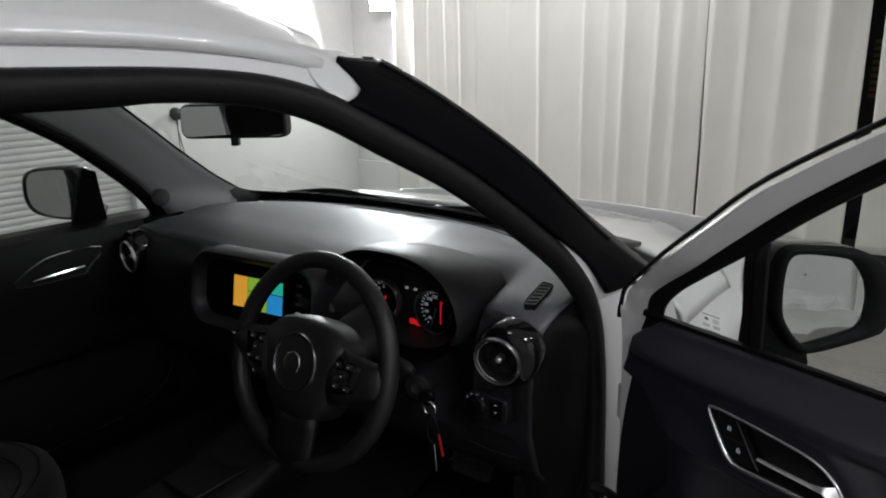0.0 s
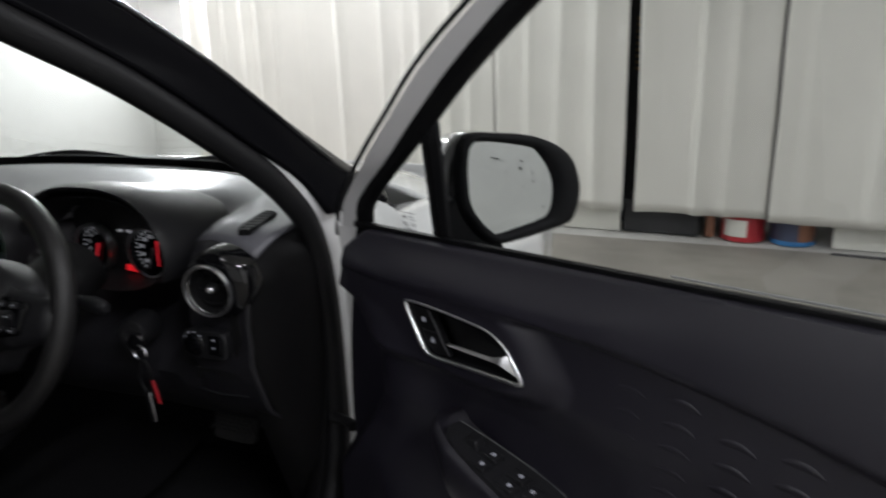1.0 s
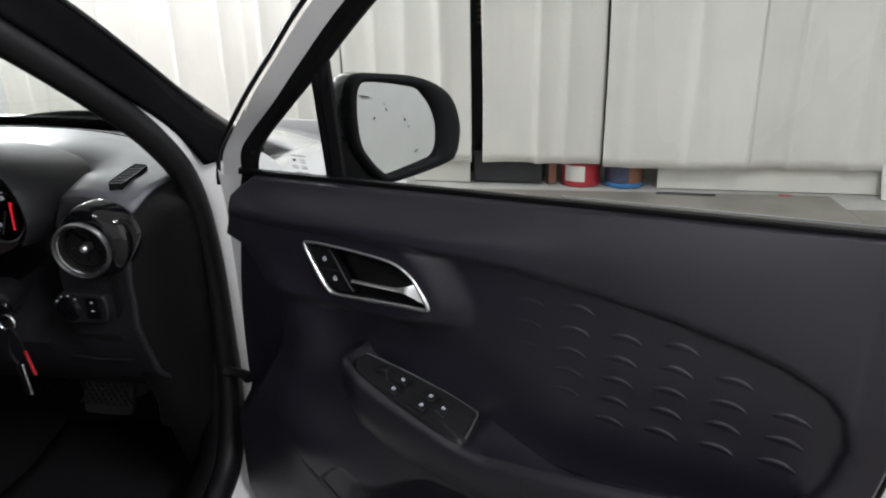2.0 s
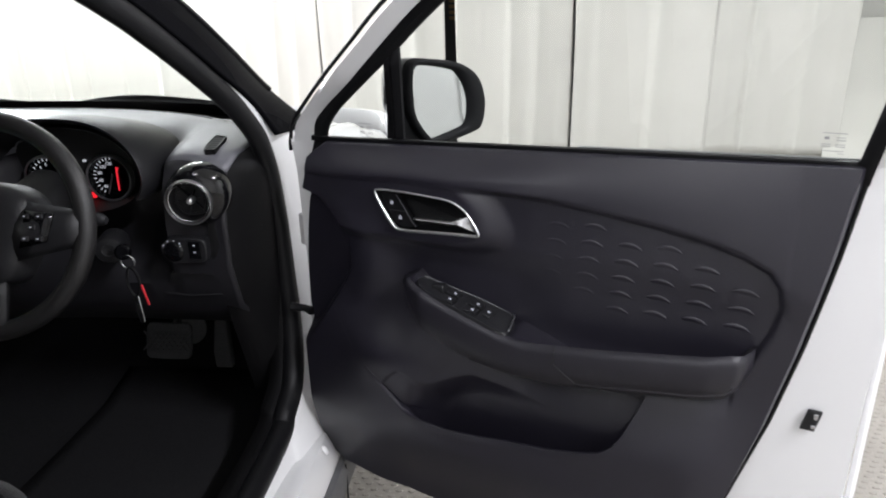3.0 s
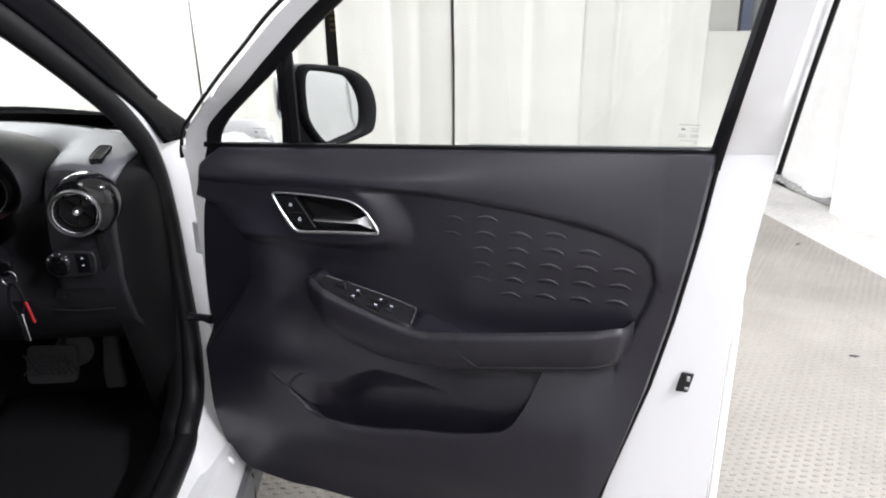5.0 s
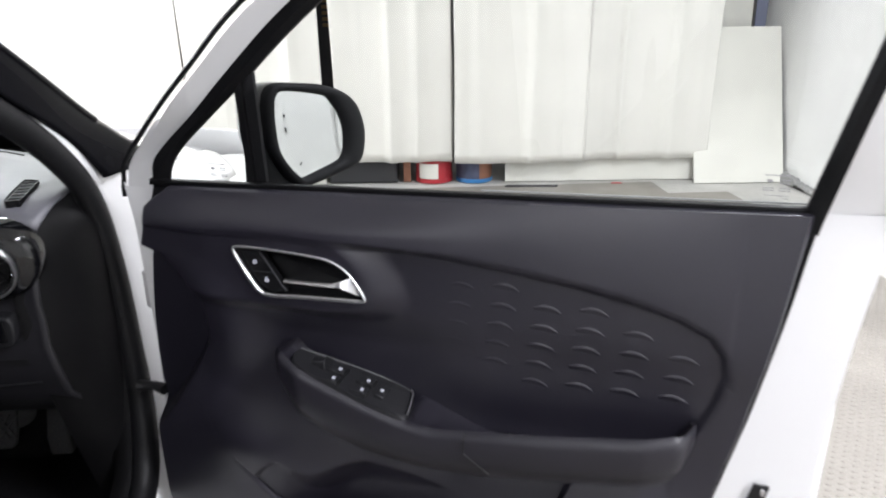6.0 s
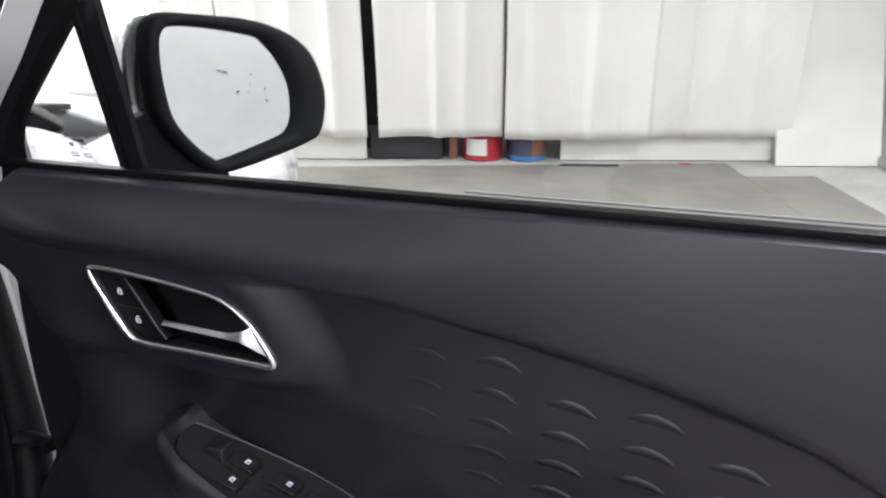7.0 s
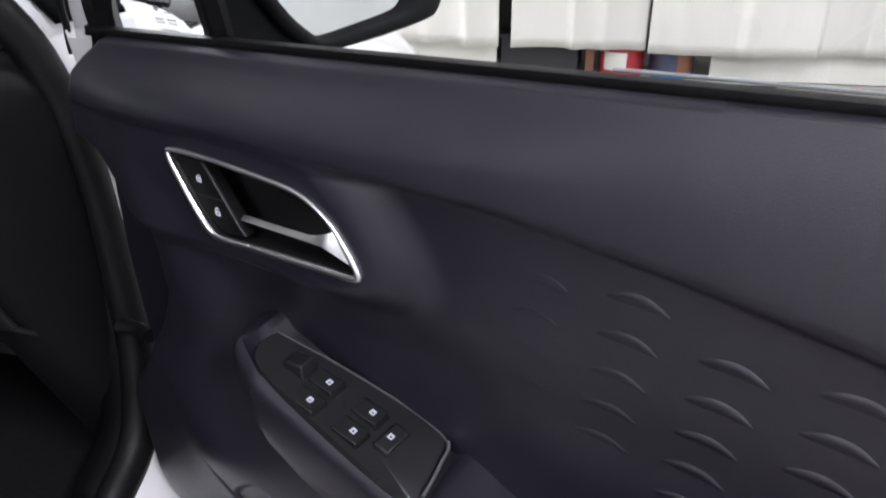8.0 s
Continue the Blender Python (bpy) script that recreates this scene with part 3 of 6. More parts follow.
def at_height(path, z):
    """The point of a falling path at one height."""
    for a, b in zip(path, path[1:]):
        if a[2] >= z > b[2] and a[1] > -0.45:
            q = (a[2] - z) / (a[2] - b[2])
            return [a[i] + (b[i] - a[i]) * q for i in range(3)]
    return path[0] if z > path[0][2] else path[-1]


for side in (1, -1):
    # the skin of the pillar; its top is white body, with a tongue of the black cover let into it
    rws, corner = [], []
    for k in range(21):
        t = k / 20
        row = []
        for a, b, g in zip(low, up, GL):
            if t <= 0.6:
                q = t / 0.6
                p = [a[i] + (b[i] - a[i]) * q for i in range(3)]
                bow = 0.003 * math.sin(math.pi * q)
                p[0] += bow
                p[2] += bow * 0.6
            else:
                q = (t - 0.6) / 0.4
                p = [b[i] + (g[i] - b[i]) * q for i in range(3)]
                p[1] += 0.012 * math.sin(math.pi * q)
            row.append((p[0] * side, p[1], p[2]))
        start = interp(min(1.0, t / 0.6), COVER_TOP)
        rws.append([along(row, start + (len(row) - 1 - start) * n / 36) for n in range(37)])
        corner.append([along(row, (start + 0.25) * n / 9) for n in range(10)])
    part("roof_corner", sheet([[(x - 0.0015 * side, y, z - 0.0015) for x, y, z in r] for r in corner[:13]]), PAINT, car, "white body corner above the pillar cover", smooth=60, thick=0.003)
    inner = []
    for z in np.linspace(1.318, 0.930, 30):
        s_, g_ = at_height(paths[0], z), at_height(GL, max(z, 0.956))
        foot = step(1.03, 0.95, z)
        out = 0.0 if side == 1 else 1.0
        inner.append([((s_[0] + 0.008 - 0.024 * out + (g_[0] - s_[0] + 0.004) * q - (0.010 * out + (0.030 + 0.02 * out) * foot) * math.sin(math.pi * min(1.0, q + 0.12))) * side, s_[1] + 0.004 + (g_[1] - s_[1] - 0.016) * q, z) for q in np.linspace(0, 1, 9)])
    if side == 1:
        part("pillar_trim", sheet(inner[:24]), FLATBLACK, car, "black trim behind the door seal", thick=0.003)
        part("pillar_foot_trim", sheet(inner[23:]), GREYTRIM, car, "light grey trim at the foot of the windscreen pillar", thick=0.003)
    else:
        part("pillar_trim", sheet(inner), GREYTRIM, car, "light grey woven trim on the windscreen pillar", thick=0.003)
    part("pillar_cover", sheet(rws), PIANO, car, "gloss black windscreen pillar cover", thick=0.008)

    part("pillar_edge", tube([((x + 0.003) * side, y + 0.002, z + 0.003) for x, y, z in up[6:-6]], 0.0050, 10), PODGLOSS, car, "gloss black rounded edge of the pillar cover")


# windscreen and cowl
def ws(u, v):
    """u from -1 to 1 across, v from 0 at the base to 1 at the header."""
    g = GL[int(round((1 - v) * (len(GL) - 1)))]
    x = g[0] * u
    return (x, g[1] + (0.06 + 0.02 * v) * (1 - u * u), g[2] + 0.012 * (1 - u * u))


NV = len(GL) - 1
part("windscreen", sheet([[ws(-1 + 2 * i / 30, j / NV) for i in range(31)] for j in range(NV + 1)]), WINDSCREEN, car, "clear curved windscreen", smooth=80)
part("windscreen_edge", sheet([[(*ws(-1 + 2 * i / 30, j / NV)[:2], ws(-1 + 2 * i / 30, j / NV)[2] - 0.004) for i in range(31)] for j in range(4)]), DARK, car, "black ceramic band along the glass foot")
part("cowl", sheet([[(0.62 * u, 0.452 - 0.03 * abs(u) ** 3 + 0.06 * (1 - u * u) + d, z) for u in np.linspace(-1, 1, 31)] for d, z in ((0.0, 0.952), (0.03, 0.952), (0.10, 0.952), (0.16, 0.944))]),
     PLASTIC, car, "black plastic cowl at the windscreen foot", thick=0.01)
for x0, x1, y0 in ((-0.50, 0.12, 0.55), (0.02, 0.60, 0.555)):
    base = part("wiper_arm", tube(smooth_path([(x0, y0 + 0.02, 0.958), (x0 + 0.10, y0 - 0.005, 0.972), (x0 + 0.3, y0 - 0.035, 0.986), (x1 - 0.02, y0 - 0.06, 0.962)], 6), [0.010] * 6 + [0.007] * 13, 8, flat=0.6), PLASTIC, car, "black wiper arm")
    part("wiper_blade", tube(smooth_path([(x0 - 0.02, y0 - 0.07, 0.970), (x0 + 0.2, y0 - 0.05, 0.994), (x1 - 0.1, y0 - 0.055, 0.971), (x1 + 0.05, y0 - 0.09, 0.948)], 6), 0.006, 8, flat=1.6), RUBBER, base, "black rubber blade")
    part("wiper_pivot", lathe([(0, 0.02), (0.014, 0.018), (0.018, 0.0), (0.02, -0.02)], 14), PLASTIC, base, m=pose(x0, y0 + 0.02, 0.955))


for side in (1, -1):
    foot = smooth_path([(0.741, 0.948, 0), (0.728, 0.961, 0), (0.706, 0.978, 0), (0.679, 0.998, 0), (0.655, 1.012, 0), (0.640, 0.990, 0), (0.635, 0.950, 0), (0.640, 0.922, 0), (0.665, 0.921, 0), (0.696, 0.931, 0), (0.722, 0.939, 0)], 4, True)
    # tip of the black cover; the quarter glass's haze is put into its grey
    part("pillar_cover_tip", prism([(a, b) for a, b, _ in foot], lambda a, b: (a * side, 0.322 + 0.25 * (0.741 - a), b), lambda a, b: ((0.60 + (a - 0.64) * 0.5) * side, 0.42, 0.950 + (b - 0.955) * 0.5)), GREY_AND_HAZE, car, "lower tip of the black pillar cover, greyed for glass haze", smooth=50, bevel=0.005)
    part("tip_seam", tube([((0.735 - 0.10 * k) * side, 0.3205 + 0.25 * (0.006 + 0.10 * k), 0.951 + 0.040 * k) for k in np.linspace(0, 1, 8)], 0.0009, 6), DARK, car)


# bonnet and wings
def bonnet_z(x, y):
    k = abs(x) / 0.72
    return 0.945 + 0.030 * (1 - k ** 2) - 0.18 * step(0.5, 1.75, y) - 0.05 * k ** 5 + 0.008 * math.exp(-((abs(x) - 0.42) / 0.05) ** 2)


rows = [[(0.735 * u * (1 - 0.06 * v ** 3), 0.60 - 0.02 * abs(u) + (0.83 - 0.18 * u * u) * v, bonnet_z(0.72 * u, 0.6 + 0.85 * v)) for u in np.linspace(-1, 1, 33)] for v in np.linspace(0, 1, 25)]
part("bonnet", sheet(rows), PAINT, car, "white painted bonnet", thick=0.01)
for side in (1, -1):
    rws = []
    for z in np.linspace(0, 1, 22):
        row = []
        for y in np.linspace(0.32, 1.50, 40):
            top = bonnet_z(0.74, y) - 0.006 + 0.01 * step(0.3, 0.5, y)
            low_z = 0.24
            d = abs(y - 0.80)
            if d < 0.36:
                low_z = max(0.24, 0.30 + math.sqrt(max(0, 0.36 ** 2 - d * d)))
            zz = low_z + (top - low_z) * z
            x = 0.835 - 0.10 * step(0.80, 1.0, zz / top * 0.985) ** 1.5 - 0.012 * step(0.7, 0.3, zz) - 0.05 * step(1.1, 1.55, y)
            x += 0.018 * math.exp(-((d - 0.37) / 0.05) ** 2) * (1 - z)
            row.append((x * side, y, zz))
        rws.append(row)
    part("wing", sheet(rws), PAINT, car, "white painted front wing", thick=0.008)
    part("wing_shoulder", sheet([[(x * side, y, bonnet_z(0.70, y) + 0.004 - dz) for y in np.linspace(0.36, 0.70, 14)] for x, dz in ((0.60, 0.030), (0.66, 0.016), (0.700, 0.006), (0.715, 0.0), (0.735, -0.002), (0.753, 0.002), (0.772, 0.014), (0.79, 0.034), (0.80, 0.06))]), PAINT, car, "white rounded shoulder of the front wing", smooth=60, thick=0.006)
    part("wheel_arch_liner", moved(lathe([(0.345, 0.0), (0.352, 0.12), (0.345, 0.24)], 26, 0, 180), pose(0.58 * side, 0.80, 0.30, 90, 0, 90 * side) if side == 1 else pose(-0.58, 0.80, 0.30, 90, 0, -90)), DARK, car, thick=0.006)
    part("headlamp", moved(lathe([(0, 0.03), (0.05, 0.027), (0.09, 0.012), (0.10, 0.0)], 20), pose(0.60 * side, 1.50, 0.72, -75, 0, -20 * side) @ Matrix.Diagonal((1.3, 0.8, 1, 1))), CLEAR, car, "swept clear headlamp")
part("front_bumper", sheet([[(0.80 * math.sin(a) * (1 - 0.02 * k), 1.36 + 0.24 * math.cos(a) ** 1.0 - 0.03 * k, 0.20 + 0.16 * k) for a in np.linspace(-1.5, 1.5, 31)] for k in range(5)]), PAINT, car, "white front bumper", thick=0.01)

# doors' outer skins on the far side, rear quarters and tail
def side_skin(y0, y1, z0, z1, side):
    return sheet([[((0.835 - 0.06 * step(0.75, 1.0, z) - 0.015 * step(0.6, 0.3, z)) * side, y, z) for y in np.linspace(y0, y1, 12)] for z in np.linspace(z0, z1, 12)])


part("far_door_skin", side_skin(-0.86, 0.27, 0.25, 0.955, -1), PAINT, car, "white painted outer skin of the passenger door", thick=0.008)
for side in (1, -1):
    part("rear_side", side_skin(-2.45, -1.0, 0.25, 0.985, side), PAINT, car, "white rear side panel", thick=0.01)
    part("rear_pillar", sheet([[((0.775 - 0.235 * k) * side, y + 0.05 * k, 0.975 + 0.42 * k) for y in np.linspace(-2.5, -2.05, 6)] for k in np.linspace(0, 1, 8)]), PAINT, car, "white rear pillar", thick=0.02)
    part("rear_side_glass", sheet([[((0.772 - 0.235 * k) * side, y, 0.98 + 0.41 * k) for y in np.linspace(-2.06, -1.08, 6)] for k in np.linspace(0, 1, 8)]), mat("privacy_glass", (0.01, 0.01, 0.012), 0.05), car, "dark rear side glass", thick=0.004)
    part("centre_pillar", sheet([[((0.765 - 0.235 * k) * side, y, 0.975 + 0.415 * k) for y in (-1.09, -1.05, -1.01, -0.99)] for k in np.linspace(0, 1, 8)]), GLOSSBLACK, car, "black centre pillar", thick=0.02)
    part("centre_post", box(*sorted((0.66 * side, 0.80 * side)), -1.08, -0.99, 0.30, 0.98), JAMB, car, "white centre post", bevel=0.02)
    part("sill", sheet([[((0.745 + dx) * side, y, z) for y in np.linspace(-2.4, 0.20, 14)] for dx, z in ((0.0, 0.31), (0.05, 0.30), (0.075, 0.25), (0.07, 0.20), (0.0, 0.18))]), PAINT, car, "white painted sill", thick=0.008)
for side in (1, -1):
    part("sill_skirt", sheet([[((0.806 + dx) * side, y, z) for y in np.linspace(-2.4, 0.26, 14)] for dx, z in ((0.0, 0.236), (0.028, 0.232), (0.034, 0.215), (0.030, 0.16), (0.012, 0.125), (-0.03, 0.118))]), SKIRT, car, "dark grey plastic sill skirt", thick=0.006)
    part("skirt_seam", box(*sorted((0.8385 * side, 0.842 * side)), 0.052, 0.055, 0.13, 0.232), DARK, car, smooth=0)
def tail(x, k):
    return (x * (1 - 0.28 * k), -2.58 + 0.04 * k + 0.02 * (x / 0.8) ** 2, 0.30 + 1.10 * k)


part("tailgate", sheet([[tail(x, k) for x in np.linspace(-0.80, 0.80, 17)] for k in np.linspace(0, 0.60, 9)]), PAINT, car, "white tailgate", thick=0.02)
part("tailgate_header", sheet([[tail(x, k) for x in np.linspace(-0.80, 0.80, 17)] for k in np.linspace(0.93, 1, 3)]), PAINT, car, "white edge over the rear window", thick=0.02)
for side in (1, -1):
    part("tailgate_side", sheet([[tail(side * x, k) for x in (0.70, 0.75, 0.80)] for k in np.linspace(0.60, 0.93, 6)]), PAINT, car, "white edge beside the rear window", thick=0.02)
part("rear_window", sheet([[tail(x, k) for x in np.linspace(-0.71, 0.71, 15)] for k in np.linspace(0.595, 0.935, 8)]), CLEAR, car, "clear rear window")
part("floor_pan", box(-0.73, 0.73, -2.5, 1.3, 0.17, 0.20), DARK, car, smooth=0)
part("bulkhead", box(-0.66, 0.66, 0.50, 0.53, 0.20, 0.90), DARK, car, smooth=0)


def wheel(x, y, side):
    m = pose(x, y, 0.297, 0, 90 * side, 0)
    w = part("wheel", lathe([(0.19, -0.09), (0.26, -0.095), (0.288, -0.08), (0.297, -0.05), (0.297, 0.05), (0.288, 0.08), (0.26, 0.095), (0.19, 0.09)], 48), TYRE, car, "black tyre on an alloy wheel", m=m)
    rim = joined(lathe([(0.20, -0.08), (0.195, 0.0), (0.20, 0.085), (0.188, 0.09), (0.18, 0.06), (0.17, -0.06)], 48), lathe([(0, 0.075), (0.03, 0.075), (0.045, 0.06), (0.045, 0.0)], 20),
                 *[moved(box(0.03, 0.185, -0.022, 0.022, 0.04, 0.07), pose(0, 0, 0, 0, 0, a)) for a in range(0, 360, 60)])
    part("rim", rim, ALLOY, w, "silver spoked rim")


for x, y, sd in ((0.735, 0.80, 1), (-0.735, 0.80, -1), (0.735, -1.72, 1), (-0.735, -1.72, -1)):
    wheel(x, y, sd)


# ---- dashboard ----
def dash_pt(x, k):
    """The dash's skin: x across, k from 0 at the glass to 1 under the front edge."""
    e = abs(x) / 0.72
    far = 0.485 - 0.53 * x * x
    prof = [(0.0, far, 0.970), (0.10, far - 0.05, 0.978), (0.28, far * 0.45 + 0.10, 0.979), (0.42, 0.085, 0.962), (0.52, 0.02, 0.935), (0.60, -0.012, 0.895), (0.70, -0.022, 0.82), (0.80, -0.015, 0.74), (0.90, 0.02, 0.64), (1.0, 0.09, 0.57)]
    y = interp(k, [(p[0], p[1]) for p in prof])
    z = interp(k, [(p[0], p[2]) for p in prof])
    z -= 0.045 * e ** 6 * (1 - step(0.55, 0.8, k))
    mid = math.exp(-(x / 0.24) ** 4)
    y -= 0.035 * mid * step(0.35, 0.55, k) * (1 - 0.5 * step(0.8, 1.0, k))
    hood = math.exp(-((x - 0.350) / 0.150) ** 6)
    shoulder = math.exp(-((x - 0.605) / 0.062) ** 4) + math.exp(-((x + 0.605) / 0.062) ** 4)
    z += 0.022 * hood * step(0.2, 0.4, k) * (1 - step(0.5, 0.6, k))
    y += 0.15 * hood * step(0.44, 0.54, k) * (1 - step(0.72, 0.85, k))
    z += 0.016 * shoulder * step(0.36, 0.50, k) * (1 - step(0.55, 0.62, k))
    y += 0.016 * shoulder * step(0.53, 0.60, k) * (1 - step(0.74, 0.82, k))
    scoop = step(0.545, 0.530, x) * step(0.40, 0.47, x)
    y += 0.060 * scoop * step(0.36, 0.46, k) * (1 - step(0.75, 0.85, k))
    z -= 0.012 * scoop * step(0.33, 0.42, k) * (1 - step(0.5, 0.6, k))
    y += 0.05 * step(0.66, 0.74, abs(x)) * step(0.3, 0.6, k)
    return (x, y, z)


KS = [0, 0.04, 0.1, 0.16, 0.22, 0.28, 0.33, 0.38, 0.42, 0.46, 0.49, 0.52, 0.56, 0.6, 0.64, 0.7, 0.75, 0.8, 0.85, 0.9, 0.95, 1.0]
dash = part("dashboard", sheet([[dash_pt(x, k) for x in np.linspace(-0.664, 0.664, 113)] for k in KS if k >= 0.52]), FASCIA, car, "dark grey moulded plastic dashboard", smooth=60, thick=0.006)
# upper part of the same skin, its lit look put into a lighter grey
part("top_pad", sheet([[dash_pt(x, k) for x in np.linspace(-0.664, 0.664, 113)] for k in KS if k <= 0.52]), DASH_LIT, dash, "satin top of the dash, its grey lightened for the light on it", smooth=60, thick=0.006)
part("glovebox_line", tube([(x, dash_pt(x, 0.74)[1] - 0.002, dash_pt(x, 0.74)[2]) for x in np.linspace(-0.62, -0.2, 20)], 0.002, 6), DARK, dash)
part("defrost_slot", tube([(x, dash_pt(x, 0.13)[1], dash_pt(x, 0.13)[2] + 0.002) for x in np.linspace(0.03, 0.12, 10)], 0.004, 6, flat=0.5), DARK, dash, "narrow black defroster slot")
part("pad_seam", tube([(x, dash_pt(x, 0.09)[1], dash_pt(x, 0.09)[2] + 0.003) for x in np.linspace(-0.45, 0.52, 50)], 0.0025, 6), RUBBER, dash)

# hood over the instruments


def arch(a, rx, rz, y, zc=0.912, xc=0.350):
    """A point of a flattened arch over the dials."""
    return (xc + rx * math.copysign(abs(math.cos(a)) ** 0.75, math.cos(a)), y, zc + rz * max(-0.62, math.sin(a)) if math.sin(a) > 0 else zc + rz * 0.7 * math.sin(a))


AN = np.linspace(math.radians(-30), math.radians(210), 40)
part("cluster_hood", sheet([[arch(a, rx, rz, y) for a in AN] for rx, rz, y in ((0.158, 0.090, 0.10), (0.158, 0.096, 0.02), (0.164, 0.106, -0.026), (0.170, 0.114, -0.032), (0.177, 0.117, -0.018), (0.182, 0.110, 0.05), (0.186, 0.092, 0.13), (0.188, 0.060, 0.20))]),
     PLASTIC, dash, "black hood over the instruments", smooth=70)
FULL = np.linspace(0, 2 * math.pi, 41)[:-1]
part("cluster_face", cap(bmesh.new(), [arch(a, 0.158, 0.087, 0.060) for a in FULL]), DARK, dash, "black instrument face")
part("cluster_surround", sheet([[arch(a, 0.158, 0.087, 0.065) for a in FULL], [arch(a, 0.164, 0.097, -0.026) for a in FULL]], close_u=True), DARK, dash, "black instrument surround")


def dial(x, z, r, label):
    m = pose(x, 0.052, z, 90, 0, 0)
    d = part("dial", lathe([(0, 0.0), (r * 0.96, 0.0), (r * 0.97, 0.012), (r, 0.016), (r * 1.06, 0.012), (r * 1.07, 0.0)], 40), GLOSSBLACK, dash, label, m=m)
    return m, d


for x, z, r, numbers in ((0.278, 0.897, 0.041, [str(i) for i in range(1, 6)]), (0.412, 0.898, 0.043, ["40", "60", "80", "100", "120"])):
    m, d = dial(x, z, r, "round instrument dial with white numerals and a red needle")
    part("dial_ring", moved(lathe([(r * 0.97, 0.0), (r * 1.01, 0.008), (r * 1.08, 0.009), (r * 1.12, 0.0), (r * 1.08, -0.008)], 40), pose(x, 0.043, z, 90, 0, 0)), SATIN, dash, "thin satin ring round the dial")
    ticks = joined(*[moved(box(r * 0.80, r * 0.92, -0.0008, 0.0008, 0.002, 0.003), pose(0, 0, 0, 0, 0, a)) for a in (range(-45, 226, 15) if x < 0.4 else range(90, 246, 12))])
    part("tick_marks", moved(ticks, m), DIAL_WHITE, dash, smooth=0)
    for i, s in enumerate(numbers):
        a = radians(228 - i * 32)
        c = bpy.data.curves.new("numeral", "FONT")
        c.body, c.size, c.align_x, c.align_y, c.extrude = s, r * 0.22, "CENTER", "CENTER", 0.0003
        t = new("numeral", c)
        bpy.context.view_layer.update()
        me = bpy.data.meshes.new_from_object(t)
        bpy.data.objects.remove(t)
        me.materials.clear()
        me.materials.append(DIAL_WHITE)
        t = new("numeral", me)
        t.parent = dash
        t.matrix_basis = m @ pose(r * 0.62 * math.cos(a), r * 0.62 * math.sin(a), 0.0025)
    part("needle", moved(moved(prism([(-0.006, -0.0018), (r * 0.86, -0.0008), (r * 0.86, 0.0008), (-0.006, 0.0018)], lambda a, b: (a, b, 0.004), lambda a, b: (a, b, 0.006)), pose(0, 0, 0, 0, 0, 250)), m), NEEDLE if x < 0.4 else GREYPRINT, dash, "slim dial needle", smooth=0)
    if x > 0.4:
        part("red_arc", moved(prism([(0.008, -0.028), (0.0105, -0.028), (0.012, 0.010), (0.015, 0.018), (0.010, 0.020), (0.009, 0.010)], lambda a, b: (a, b, 0.002), lambda a, b: (a, b, 0.0035)), m), NEEDLE, dash, "lit red bar on the dial")
for wx, wz in ((0.350, 0.862), (0.365, 0.861)):
    part("warning_lamp", box(wx - 0.006, wx + 0.006, 0.046, 0.050, wz - 0.006, wz + 0.005), LAMP_RED, dash, "lit red warning lamp", smooth=0)
for wx, wz in ((0.335, 0.930), (0.357, 0.930)):
    part("tell_tale", box(wx - 0.003, wx + 0.003, 0.050, 0.054, wz - 0.002, wz + 0.002), DIAL_WHITE, dash, smooth=0)

# centre display
SCR = pose(0.0, -0.078, 0.885, 80, 0, 6)


def rrect(w, h, r, n=6):
    out = []
    for cx, cz, a0 in ((w - r, h - r, 0), (-w + r, h - r, 90), (-w + r, -h + r, 180), (w - r, -h + r, 270)):
        out += [(cx + r * math.cos(radians(a0 + 90 * i / n)), cz + r * math.sin(radians(a0 + 90 * i / n))) for i in range(n + 1)]
    return out


part("display_surround", moved(sheet([[(*p, d) for p in rrect(w, h, r)] for w, h, r, d in ((0.196, 0.094, 0.060, -0.05), (0.193, 0.091, 0.060, 0.0), (0.184, 0.083, 0.055, 0.012), (0.173, 0.072, 0.046, 0.006), (0.164, 0.064, 0.042, -0.02))], close_u=True), SCR),
     FASCIA, dash, "black oval surround of the display", smooth=60)
part("display_bezel", moved(prism(rrect(0.166, 0.066, 0.042), lambda a, b: (a, b, -0.03), lambda a, b: (a, b, -0.016)), SCR), GLOSSBLACK, dash, "gloss black display panel", bevel=0.002)
part("screen", moved(box(-0.082, 0.085, -0.046, 0.046, -0.016, -0.0145), SCR), GLOSSBLACK, dash, "black glass of the display", smooth=0)
for x0, x1, z0, z1, mt in ((-0.072, -0.030, -0.034, 0.036, SCR_ORANGE), (-0.028, 0.030, -0.036, 0.004, SCR_GREEN), (-0.028, 0.030, 0.006, 0.036, SCR_GREEN), (0.032, 0.076, 0.008, 0.036, SCR_TEAL), (0.032, 0.076, -0.036, 0.006, SCR_BLUE)):
    part("screen_tile", moved(box(x0, x1, z0, z1, -0.0145, -0.0135), SCR), mt, dash, "lit coloured tile on the display", smooth=0)
for i in range(5):
    part("display_button", moved(box(0.115, 0.128, -0.045 + i * 0.02, -0.040 + i * 0.02, -0.016, -0.013), SCR), ICON if i < 2 else GREYPRINT, dash, smooth=0)


